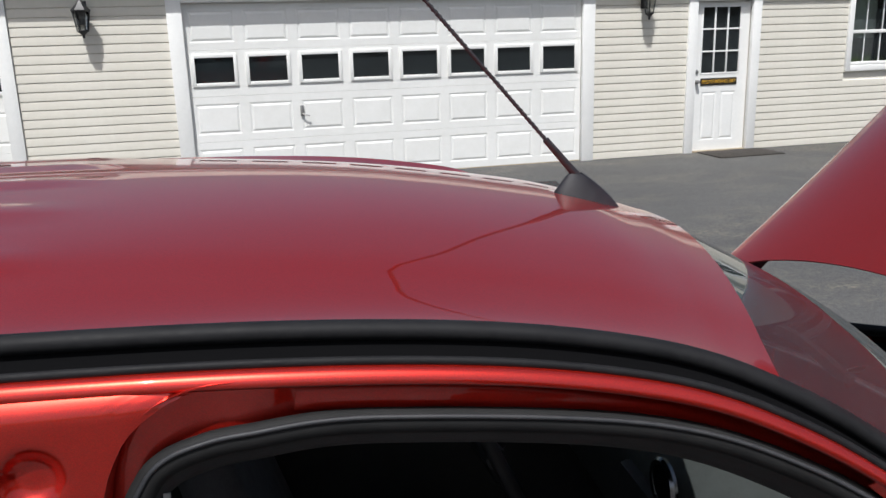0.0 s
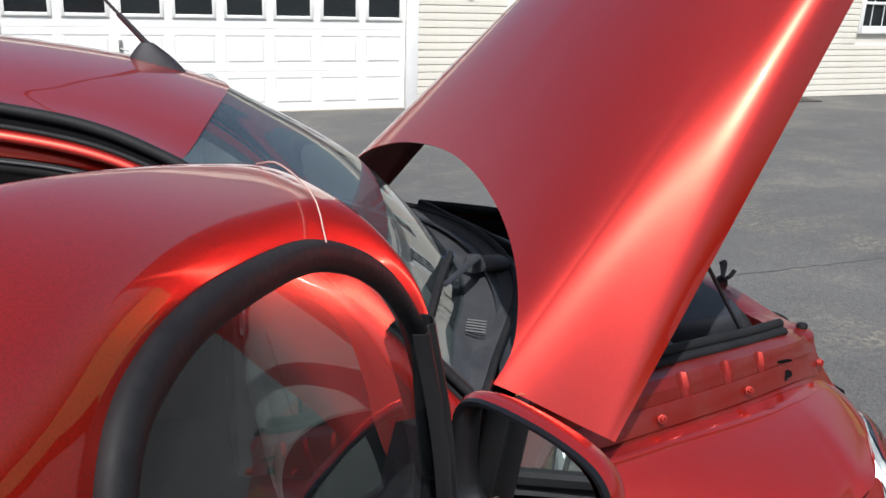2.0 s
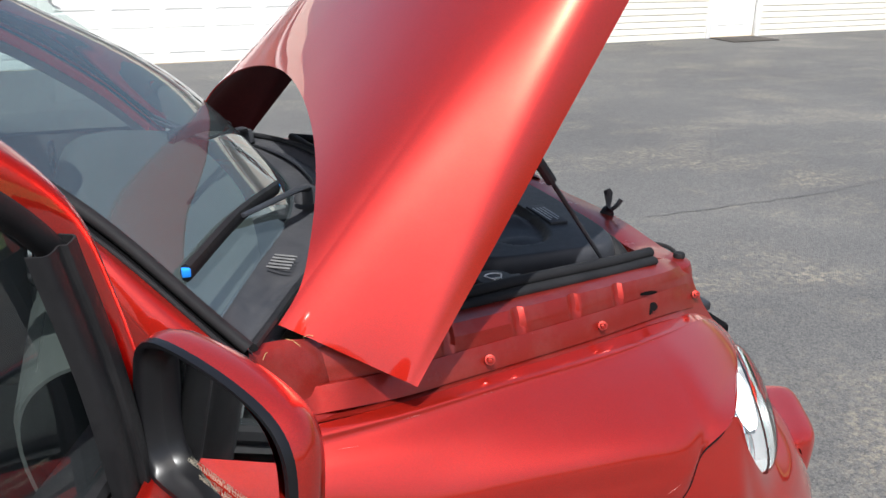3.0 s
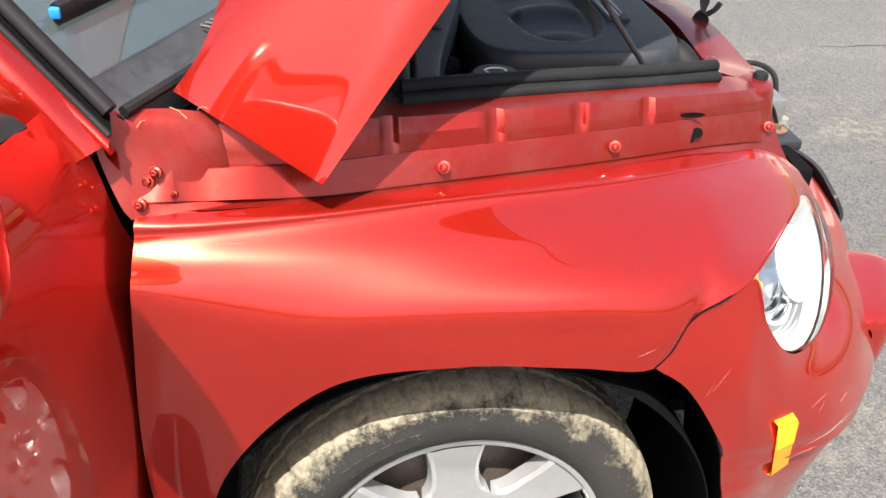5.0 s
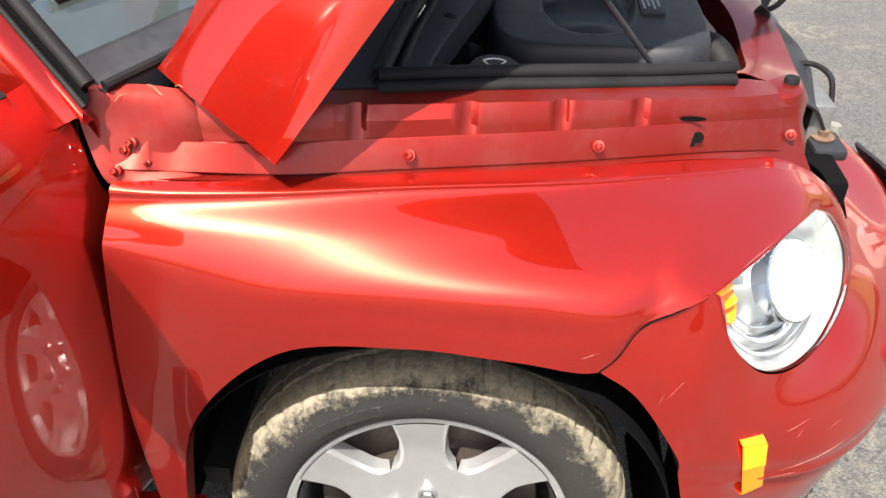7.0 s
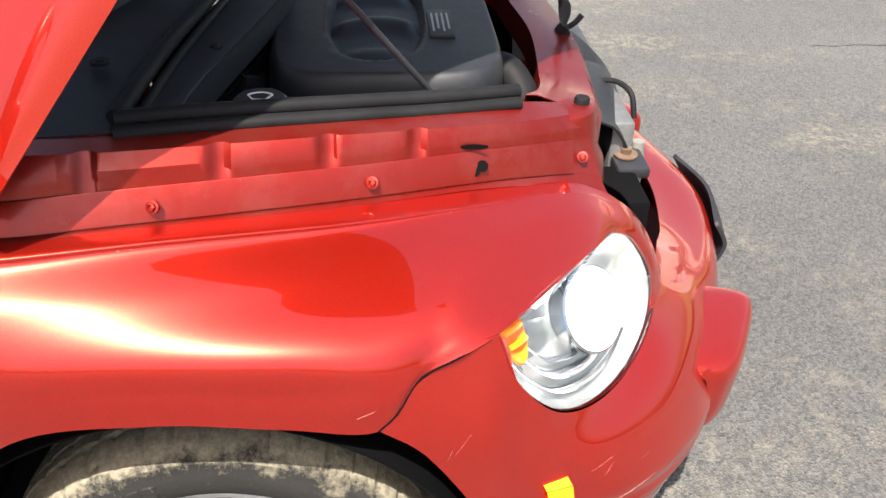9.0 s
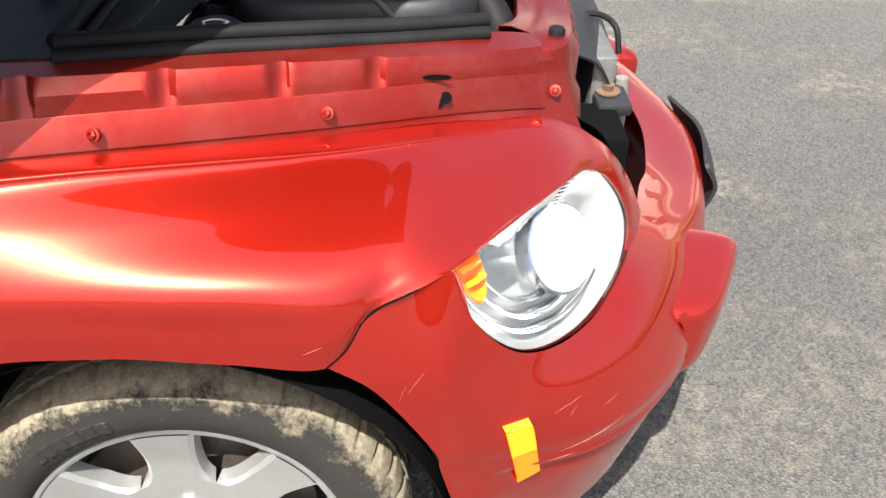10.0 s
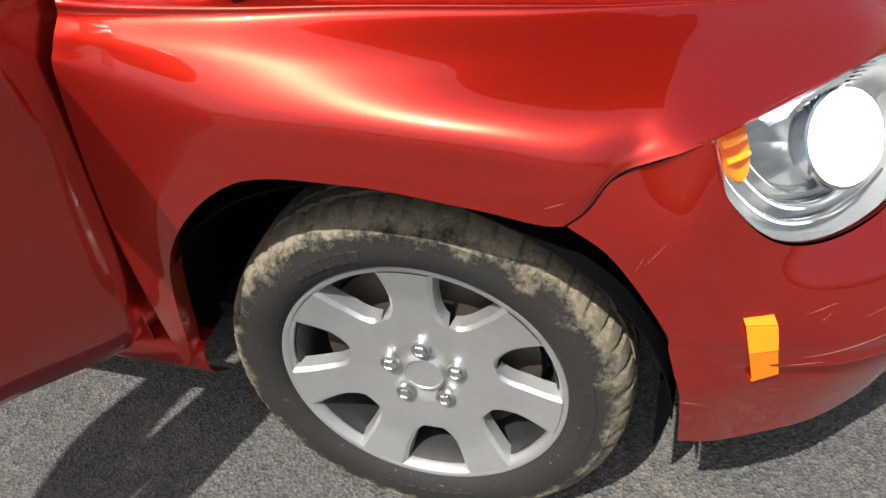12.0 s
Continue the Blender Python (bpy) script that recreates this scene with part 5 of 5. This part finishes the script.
part("door_edge", sheet([door_rail([(.02, n, z) for z in (.34, .6, 1.10)]) for n in (.03, .12)]), RED, door, thick=.002)
part("belt_cap", sheet(loft([door_rail([(a, n, z) for a in (.02, .55, 1.08)]) for n, z in ((.035, 1.105), (.06, 1.115), (.12, 1.10))], 10, 8)), BLACK_TRIM, door, thick=.003)
part("frame_seal", tube(door_rail(SEAL_L), .0118, 10, 110, flat=(.8, 1.1)), BLACK_TRIM, door, "black rubber window seal", 70)
# chrome-edged front post
post = [[(a + d, n + h, z) for a, n, z in ((.262, .060, 1.352), (.252, .040, 1.24), (.243, .030, 1.14), (.235, .026, 1.06))] for d, h in ((-.030, .012), (-.027, -.004), (-.004, -.008), (.0, -.002), (.012, -.004), (.026, -.002), (.030, .012))]
part("front_post", sheet(loft([door_rail(r) for r in post], 16, 24)), BLACK_TRIM, door, "black front window post", 40, .002)
part("post_clip", tube(door_rail([(.232, .070, 1.345), (.227, .068, 1.325), (.229, .066, 1.305)]), .004, 6, 8), CHROME, door, "small bright clip")
pane = [door_rail([(.20 + .65 * k / 8, .05, 1.07) for k in range(9)])]
tops = spline(SEAL_L, 60)
top_rail = []
for k in range(9):
    a = .21 + .64 * k / 8
    best = max((p for p in tops if abs(p.x - a) < .03), key=lambda p: p.z)
    top_rail.append((a, best.y, best.z))
pane.append(door_rail([(a, 0.05 + (n - .05) * .45 - .012, 1.07 + (z - 1.07) * .5) for a, n, z in top_rail]))
pane.append(door_rail(top_rail))
g = body("window_pane", pane, 30, 14, CAR_GLASS, 0, None, "clear door glass", parent=door)
g.visible_shadow = False
part("belt_seal", tube(door_rail([(.2, .055, 1.115), (.55, .048, 1.118), (.855, .055, 1.115)]), .012, 8, 20), BLACK_TRIM, door)
part("frame_seam", tube(door_rail([(.480, .1205, 1.505), (.455, .136, 1.535), (.425, .170, 1.552), (.40, .196, 1.546)]), .0007, 5, 12), varied("bare_seam", (.34, .22, .19), (.42, .3, .26), 40, .6), door, "pale bare seam in the paint")

# door mirror
MC = Vector((-.474, -1.097, 1.178))
E3 = Vector((-.832, -.548, .09)).normalized()
E1 = Vector((.550, -.835, 0)).normalized()
E2 = E3.cross(E1) * -1
E2 = E2 if E2.z > 0 else -E2


def at_mirror(u, v, w):
    return MC + E1 * u + E2 * v + E3 * w


OUT = [(-.118, .020), (-.114, .050), (-.094, .066), (-.05, .067), (.01, .058), (.058, .042), (.082, .018), (.090, -.018), (.087, -.060), (.066, -.082), (.02, -.087), (-.05, -.085), (-.10, -.072), (-.117, -.03)]


def mirror_ring(k, w, n=56):
    pts = spline([(u, v, 0) for u, v in OUT + OUT[:1]], n + 1)[:-1]
    return [at_mirror(p.x * k, p.y * k, w) for p in pts]


b = sheet([mirror_ring(k, w) for k, w in ((1.0, .004), (1.05, -.010), (1.055, -.022), (1.0, -.036), (.88, -.048), (.6, -.058), (.3, -.062), (.02, -.063))], True)
part("mirror_shell", b, RED, door, "red door mirror shell", 60)
b = sheet([mirror_ring(k, w) for k, w in ((1.012, -.016), (1.022, .000), (1.0, .007), (.945, .007), (.915, .001), (.885, -.010), (.88, -.016))], True)
part("mirror_rim", b, GLOSS_BLACK, door, "black mirror rim with scuffed edge", 60)
b = bmesh.new()
tilt = Matrix.Translation(MC) @ E3.rotation_difference(Vector((-.895, -.43, .06)).normalized()).to_matrix().to_4x4() @ Matrix.Translation(-MC)
b.faces.new([b.verts.new(tilt @ p) for p in mirror_ring(.90, -.001)])
part("mirror_glass", b, MIRROR, door, "convex mirror glass")
b = tube([at_mirror(-.07, -.02, -.05), at_mirror(-.12, -.035, -.04), tuple(at_door(.16, .05, 1.11))], .032, 10, 14, flat=(.8, 1.3))
part("mirror_arm", b, BLACK_PLASTIC, door, "black mirror arm", 60)
for k, words in enumerate(("OBJECTS IN MIRROR ARE CLOSER", "THAN THEY APPEAR")):
    t = bpy.data.curves.new("lettering", 'FONT')
    t.body, t.align_x = words, 'CENTER'
    t.size = .0064
    t.materials.append(MIRROR_INK)
    ob = new("mirror_lettering", t)
    ob.parent = door
    ob.matrix_world = tilt @ Matrix.Translation(at_mirror(-.012, -.050 - .0105 * k, .0005)) @ Matrix((E1, E2, E1.cross(E2))).transposed().to_4x4()

# ---- front bumper ----
HL = [(.389, -.785, .841), (.465, -.703, .846), (.545, -.602, .833), (.597, -.527, .815), (.640, -.492, .780), (.679, -.492, .715), (.672, -.545, .672), (.618, -.640, .655), (.548, -.725, .668), (.480, -.779, .704), (.420, -.800, .775)]
F_LINE = spline(FENDER_F, 300)
SEAM = [tuple(min(F_LINE, key=lambda p: abs(p.x - x) + (0 if p.z > .7 else 1))) for x in (.2432, .265, .292, .338, .388)]
BT = [SEAM[0], (SEAM[2][0] + .002, SEAM[2][1] - .0005, SEAM[2][2] - .0025), (.389, -.788, .842), (.418, -.802, .775), (.478, -.783, .702), (.548, -.730, .664), (.620, -.645, .650), (.677, -.545, .667), (.719, -.430, .664), (.757, -.311, .645), (.80, -.20, .615), (.835, 0, .60)]
B1 = [(.300, -.854, .706), (.345, -.848, .712), (.385, -.840, .715), (.430, -.826, .675), (.490, -.808, .640), (.570, -.765, .625), (.655, -.690, .615), (.725, -.600, .610), (.785, -.50, .600), (.835, -.38, .590), (.905, -.23, .575), (.945, 0, .575)]
B2 = [(.368, -.856, .600), (.392, -.851, .600), (.415, -.846, .598), (.450, -.836, .585), (.510, -.815, .565), (.600, -.778, .550), (.690, -.712, .535), (.770, -.620, .525), (.825, -.52, .515), (.872, -.40, .505), (.925, -.24, .495), (.962, 0, .495)]
B3 = [(.402, -.852, .460), (.418, -.847, .459), (.435, -.842, .458), (.465, -.830, .452), (.520, -.803, .445), (.605, -.765, .435), (.690, -.700, .425), (.760, -.615, .418), (.815, -.52, .410), (.862, -.40, .402), (.905, -.24, .400), (.930, 0, .400)]
B4 = [(.412, -.835, .335), (.426, -.830, .332), (.440, -.825, .328), (.470, -.812, .322), (.530, -.780, .315), (.605, -.735, .310), (.680, -.665, .308), (.742, -.580, .304), (.792, -.49, .300), (.838, -.38, .300), (.878, -.24, .300), (.905, 0, .300)]


def full(r):
    return r + mirrored(r[-2::-1])


def between(p, q, f, out):
    """A rail between two others, set out or in past the side marker."""
    rail = []
    for a, b in zip(p, q):
        c = Vector(a).lerp(Vector(b), f)
        way = Vector((max(0, c.x - .35), c.y, 0)).normalized()
        rail.append(tuple(c + way * out * min(1, max(0, (c.x - .47) / .08))))
    return rail


bumper = body("front_bumper", [full(r) for r in (BT, B1, B2, between(B2, B3, .28, .004), between(B2, B3, .43, .008), between(B2, B3, .475, .003), between(B2, B3, .52, -.012), between(B2, B3, .64, -.012), between(B3, B4, .0, -.006), B4)], 150, 64, RED, .0025, None, "red plastic front bumper with scuffed corner", 60)
for s in (1, -1):
    pod = []
    for f in (0, .02, .06, .14, .3, .5, .7, .86, .94, .98, 1):
        y = -.585 + .225 * f
        swell = max(0.0, 1 - abs(2 * f - 1) ** 5) ** .45
        x0 = .770 + .105 * f
        xf = x0 + .012 + (.052 + .012 * f) * swell
        zt, zb = .570 + .014 * swell, .450 - .022 * swell
        pod.append([(x0 - .12, y * s, zt + .014), (x0 - .05, y * s, zt + .010), (x0, y * s, zt + .004), (xf - .03, y * s, zt), (xf - .009, y * s, zt - .008), (xf, y * s, zt - .03), (xf - .002, y * s, .51), (xf - .008, y * s, zb + .03), (xf - .02, y * s, zb + .006), (xf - .04, y * s, zb), (x0 - .04, y * s, zb), (x0 - .12, y * s, zb)])
    part("bumper_guard", sheet(loft(pod, 40, 40)), RED, bumper, "red rounded bumper guard", 70)
part("plate_bracket", sheet(loft([[(.945, -.15, .582), (.972, 0, .586), (.945, .15, .582)], [(.972, -.155, .53), (.996, 0, .53), (.972, .155, .53)], [(.958, -.15, .47), (.98, 0, .47), (.958, .15, .47)]], 20, 12)), BLACK_PLASTIC, bumper, "black plate bracket on the bumper", thick=.008)
part("panel_gap", tube([(x, y - .0002, z - .001) for x, y, z in SEAM], .0015, 6, 24), DARK, bumper, "dark gap between fender and bumper")
for s in (1, -1):
    edge = [r[0] for r in (BT, B1, B2, B3, B4)]
    # Void-black sheet that closes the opening with painted shade.
    part("arch_flange", sheet(loft([[(x + d, (y + w) * s, z) for x, y, z in edge] for d, w in ((.003, .004), (.004, .05), (.004, .16))], 6, 24)), DARK, bumper, "black inner sheet of the wheel opening, shade put into its colour", thick=.002)
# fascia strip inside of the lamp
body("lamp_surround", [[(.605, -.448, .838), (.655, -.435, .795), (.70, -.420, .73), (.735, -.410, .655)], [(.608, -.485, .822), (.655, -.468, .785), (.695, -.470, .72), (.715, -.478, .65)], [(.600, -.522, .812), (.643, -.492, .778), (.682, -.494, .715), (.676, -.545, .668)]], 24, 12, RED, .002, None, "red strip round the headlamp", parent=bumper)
# Void-black pieces paint the shade behind the nose and under the bumper.
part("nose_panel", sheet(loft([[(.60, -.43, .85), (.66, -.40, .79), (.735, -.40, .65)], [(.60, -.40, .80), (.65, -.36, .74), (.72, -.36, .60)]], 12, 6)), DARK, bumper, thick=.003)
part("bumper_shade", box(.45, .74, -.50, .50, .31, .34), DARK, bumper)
# side marker lamp
mk = [(.458, -.824, .613), (.496, -.813, .610), (.520, -.797, .484), (.488, -.811, .476)]
nrm = Vector((.35, -.93, .05)).normalized()
marker = part("side_marker", sheet([[Vector(mk[0]) + nrm * .0, Vector(mk[1]) + nrm * .0], [Vector(mk[0]).lerp(Vector(mk[3]), .06) + nrm * .0128, Vector(mk[1]).lerp(Vector(mk[2]), .06) + nrm * .0128], [Vector(mk[0]).lerp(Vector(mk[3]), .5) + nrm * .0128, Vector(mk[1]).lerp(Vector(mk[2]), .5) + nrm * .0128], [Vector(mk[0]).lerp(Vector(mk[3]), .94) + nrm * .0128, Vector(mk[1]).lerp(Vector(mk[2]), .94) + nrm * .0128], [Vector(mk[3]), Vector(mk[2])]]), AMBER, car, "amber side marker lamp, a yellow glow added to its upper half")
# Upper half of the marker made yellower by an added glow.
b = sheet([[Vector(mk[0]).lerp(Vector(mk[3]), .08) + nrm * .0142, Vector(mk[1]).lerp(Vector(mk[2]), .08) + nrm * .0142], [Vector(mk[0]).lerp(Vector(mk[3]), .48) + nrm * .0142, Vector(mk[1]).lerp(Vector(mk[2]), .48) + nrm * .0142]])
part("glow_half", b, AMBER_GLOW, marker, "yellow half with an added glow", thick=.001)

# ---- headlamps ----
HN = Vector((.58, -.62, .53)).normalized()


REFLECTOR = material("reflector", (.74, .765, .775), .24, .7)


def headlamp(s):
    loop = [Vector((p.x, p.y * s, p.z)) for p in spline(HL + HL[:1], 67)[:-1]]
    c = sum(loop, Vector()) / len(loop)
    n = Vector((HN.x, HN.y * s, HN.z))

    def rings(depths):
        return [[c + (p - c) * r * 1.016 + n * d for p in loop] for r, d in depths]

    lamp = part("headlamp_bowl", sheet(rings(((.985, -.004), (.95, -.03), (.8, -.06), (.5, -.085), (.2, -.095), (.001, -.096))), True), REFLECTOR, car, "clear headlamp with a bright lit bulb")
    part("lens", sheet(rings([(math.cos(a), .040 * math.sin(a)) for a in [radians(90 * k / 10) for k in range(10)]] + [(.001, .040)]), True), LENS_GLASS, lamp, "clear plastic lens", 60).visible_shadow = False
    m_ = Matrix.Translation(c + n * -.03 + Vector((.018, .012 * s, .0))) @ n.to_track_quat('-Y', 'Z').to_matrix().to_4x4()
    part("reflector_cup", turned([(.062, -.012), (.066, -.010), (.064, .02), (.03, .045), (.012, .05)], 32, m=m_), CHROME, lamp, "chrome reflector cup", 60)
    part("bulb", turned([(0, -.012), (.03, -.010), (.052, -.002), (.060, .008), (.060, .012)], 32, m=m_), LIT, lamp, "bright white lit bulb", 60)
    m2 = Matrix.Translation(loop[0] + (c - loop[0]) * .25 + n * -.036) @ n.to_track_quat('-Y', 'Z').to_matrix().to_4x4()
    part("turn_reflector", turned([(0, .0), (.02, -.004), (.034, -.012), (.036, -.008)], 24, m=m2 @ Matrix.Diagonal((.62, 1, 1.45, 1))), AMBER, lamp, "amber turn signal insert", 60)
    b = bmesh.new()
    for k in range(7):
        r = .60 + .05 * k
        q = [c + (loop[i] - c) * r + n * (-.045 + .004 * k) for i in range(4, 20)]
        tube(q, .0018, 4, bm=b)
    part("reflector_ribs", b, CHROME, lamp)
    for k, (r, thick) in enumerate(((.86, .006), (.70, .008), (.55, .005))):
        q = [c + (loop[i] - c) * (r - .05 * math.sin(math.pi * (i - 38) / 24)) + n * (-.030 - .012 * k) for i in range(38, 63)]
        part("reflector_step", tube(q, lambda f: thick * (.25 + .75 * math.sin(math.pi * f)), 8, flat=(1.6, .7)), CHROME, lamp, "curved chrome step in the reflector", 60)
    for k in range(3):
        off = Vector((0, 0, -.022 + .022 * k))
        # The bands carry the same added amber glow.
        part("amber_band", tube([m2 @ (Vector((-.016, -.014, 0)) + off * .9), m2 @ (Vector((0, -.018, 0)) + off * .9), m2 @ (Vector((.016, -.014, 0)) + off * .9)], .004, 6, 8), AMBER_GLOW, lamp, "bright amber band")


headlamp(1)
headlamp(-1)

# ---- wheels ----
def wheel(x, y, z, steer, s, lean=0.0):
    w = empty("wheel")
    w.parent = car
    tyre = bmesh.new()
    prof = [(.232, -.070), (.236, -.088), (.243, -.097), (.253, -.104), (.268, -.1085), (.285, -.107), (.298, -.103), (.3005, -.1035), (.306, -.099), (.316, -.090), (.3225, -.080), (.3265, -.066), (.3285, -.052), (.329, -.046), (.3215, -.045), (.3215, -.037), (.330, -.036), (.330, -.012), (.3225, -.011), (.3225, -.003), (.330, -.002), (.330, .03), (.3225, .031), (.3225, .04), (.329, .041), (.326, .07), (.316, .09), (.285, .107), (.25, .104), (.222, .085)]
    prof = [(r + (r - .2405) * .06 if r > .2405 else r, yy) for r, yy in prof]
    n = 240
    rings = []
    for r, yy in prof:
        ring = []
        for k in range(n):
            rr_ = r
            if r > .319 and (yy < -.044 or yy > .04) and k % 5 == 0:
                rr_ -= .0055
            if r > .3345 and k % 6 == 0:
                rr_ -= .004
            a = 2 * math.pi * (k + (8 * (yy + .05)) * (1 if yy < 0 else -1)) / n
            ring.append(tyre.verts.new((rr_ * math.cos(a), yy, rr_ * math.sin(a))))
        rings.append(ring)
    for j, (p, q) in enumerate(zip(rings, rings[1:])):
        for k in range(n):
            tyre.faces.new((p[k], q[k], q[(k + 1) % n], p[(k + 1) % n]))
    t = part("tyre", tyre, TYRE, w, "black tyre caked with dry mud round the tread", 30)
    # raised sidewall lettering too worn to read
    for c0, count in ((104, 6), (252, 8), (-22, 8)):
        for k in range(count):
            a0 = c0 + 4.6 * k
            arcs = [[(r * math.cos(radians(a0 + d)), yy, r * math.sin(radians(a0 + d))) for d in (0, .3, 1.6, 2.9, 3.2)] for r, yy in ((.2605, -.1035), (.262, -.1085), (.281, -.1098), (.2825, -.106))]
            part("sidewall_bar", sheet(arcs), TYRE, t, "", 30)
    # cover: seven broad spokes
    b = bmesh.new()
    sector = 2 * math.pi / 7

    def half_open(r):
        if r < .112:
            return 0.0
        u_ = (r - .112) / .090
        return .057 * math.sqrt(u_) * (1 - .12 * u_)

    def dish(r):
        return -.066 - .012 * math.sin(min(1, r / .19) * math.pi * .5) + (.006 if r < .055 else 0) * max(0, 1 - (r / .055) ** 6) - .010 * max(0, (r - .15) / .04)

    rs = [.03, .05, .056, .062, .075, .095, .112, .114, .118, .125, .135, .148, .162, .175, .188, .198, .204]
    for sp in range(7):
        centre = radians(93) + sp * sector
        lines = []
        for r in rs:
            lim = sector / 2 - half_open(r) / r
            row = []
            for k in range(13):
                f = (k - 6) / 6
                edge = .006 * max(0, abs(f) - .82) / .18 if r > .112 else 0
                row.append((r * math.cos(centre + lim * f), dish(r) + edge, r * math.sin(centre + lim * f)))
            if r > .112:
                lim2 = lim + .004 / r
                row = [(r * math.cos(centre - lim2), dish(r) + .028, r * math.sin(centre - lim2))] + row + [(r * math.cos(centre + lim2), dish(r) + .028, r * math.sin(centre + lim2))]
            else:
                row = [row[0]] + row + [row[-1]]
            lines.append(row)
        sheet(lines, bm=b)
    bmesh.ops.remove_doubles(b, verts=b.verts, dist=.0004)
    bmesh.ops.scale(b, vec=(1.115, 1, 1.115), verts=b.verts)
    part("wheel_cover", b, SILVER, w, "silver seven-spoke plastic wheel cover", 32)
    part("cover_ring", turned([(.221, -.06), (.223, -.082), (.2265, -.088), (.230, -.0912), (.2365, -.0915), (.2405, -.087), (.2405, -.07)], 96), SILVER, w, "bright silver outer ring", 40)
    part("cover_hub", turned([(0, -.073), (.030, -.073), (.0315, -.0752), (.0335, -.0752), (.035, -.069), (.04, -.06)], 40), SILVER, w, "", 30)
    for k in range(5):
        a = math.pi / 2 + 2 * math.pi * k / 5
        m_ = Matrix.Translation((.058 * math.cos(a), -.076, .058 * math.sin(a))) @ Matrix.Diagonal((1.3, 1.1, 1.3, 1))
        b = turned([(.0125, .004), (.0125, -.002), (.0095, -.003)], 20, m=m_)
        turned([(.0095, 0), (.009, -.007), (.006, -.008), (.005, -.005), (0, -.006)], 6, bm=b, m=m_)
        part("lug_nut", b, NUT, w, "dull chrome lug nut", 25)
    part("brake_disc", turned([(.0, -.02), (.185, -.02), (.187, 0), (.0, .0)], 40), varied("rusty_brake", (.06, .05, .045), (.14, .11, .09), 12, .6, metal=.5), w, "dark brake disc")
    part("rim_barrel", turned([(.219, -.075), (.209, -.05), (.206, .05), (.215, .09)], 48), varied("black_steel_rim", (.015, .015, .016), (.03, .03, .03), 10, .5), w, "black steel rim")
    m_ = Matrix.Translation((x, y, z)) @ pose(0, 0, 0, 0, 0, steer + (0 if s == 1 else 180)) @ pose(0, 0, 0, -lean, 0, 0)
    back = m_.inverted()
    for v in t.data.vertices:
        p = m_ @ v.co
        if p.z < .002:
            p.z = .002
            v.co = back @ p
    w.matrix_world = m_
    return w


wheel(.007, -.7185, .322, 1.6, 1, 6.0)
wheel(.007, .7185, .322, 1.6, -1, 3.0)
wheel(-2.63, -.735, .328, 0, 1)
wheel(-2.63, .735, .328, 0, -1)


from mathutils.bvhtree import BVHTree

# ---- scratches and chips in the paint ----
SCUFF = varied("bare_scuff", (.34, .15, .12), (.46, .27, .23), 90, .7)


def skin_of(ob):
    me = ob.data
    return BVHTree.FromPolygons([v.co for v in me.vertices], [tuple(p.vertices) for p in me.polygons])


def scratch(ob, tree, p, q, r=.0006, bend=0.0):
    """A thin pale line laid on the painted skin from p to q."""
    pts = []
    for k in range(9):
        f = k / 8
        want = Vector(p).lerp(Vector(q), f) + Vector((0, 0, bend * math.sin(math.pi * f)))
        at, n, _, _ = tree.find_nearest(want)
        pts.append(at + n * .0002 if n.y < 0 else at - n * .0002)
    part("scratch", tube(pts, lambda f: r * .24 * (.2 + .8 * math.sin(math.pi * f)), 5), SCUFF, ob, "pale scratch in the paint")


near_fender = [o for o in car.children if o.name.startswith("front_fender")][0]
tb, tf = skin_of(bumper), skin_of(near_fender)
for p, q, r in (((.545, -.80, .522), (.66, -.75, .535), .0012), ((.53, -.805, .512), (.575, -.79, .510), .0009), ((.535, -.80, .600), (.585, -.785, .612), .0007), ((.56, -.80, .585), (.575, -.79, .60), .0006), ((.335, -.85, .70), (.36, -.85, .735), .0006), ((.325, -.85, .69), (.335, -.85, .715), .0006), ((.62, -.77, .575), (.66, -.76, .585), .0006), ((.40, -.845, .45), (.43, -.84, .44), .0008)):
    scratch(bumper, tb, p, q, r)
for p, q, r in (((.215, -.855, .775), (.24, -.85, .785), .0009), ((-.06, -.73, .94), (-.055, -.732, .94), .0014), ((-.045, -.73, .94), (-.041, -.732, .94), .0012), ((.06, -.69, .93), (.064, -.69, .93), .0013), ((-.30, -.80, .94), (-.27, -.80, .94), .0009), ((.34, -.60, .90), (.345, -.60, .90), .0011), ((-.20, -.76, .945), (-.17, -.755, .945), .0007)):
    scratch(near_fender, tf, p, q, r)

# ---- siding boards of the wall ----
for a, b in ((-4.28, -2.61), (2.75, 4.135), (5.265, 6.715), (7.715, 8.88), (10.08, 11.205), (12.235, 13.86)):
    siding_run(a, b, 0.0, EAVE)
for a, b, z0 in ((6.715, 7.715, 0), (11.205, 12.235, 0)):
    siding_run(a, b, z0, 1.0)
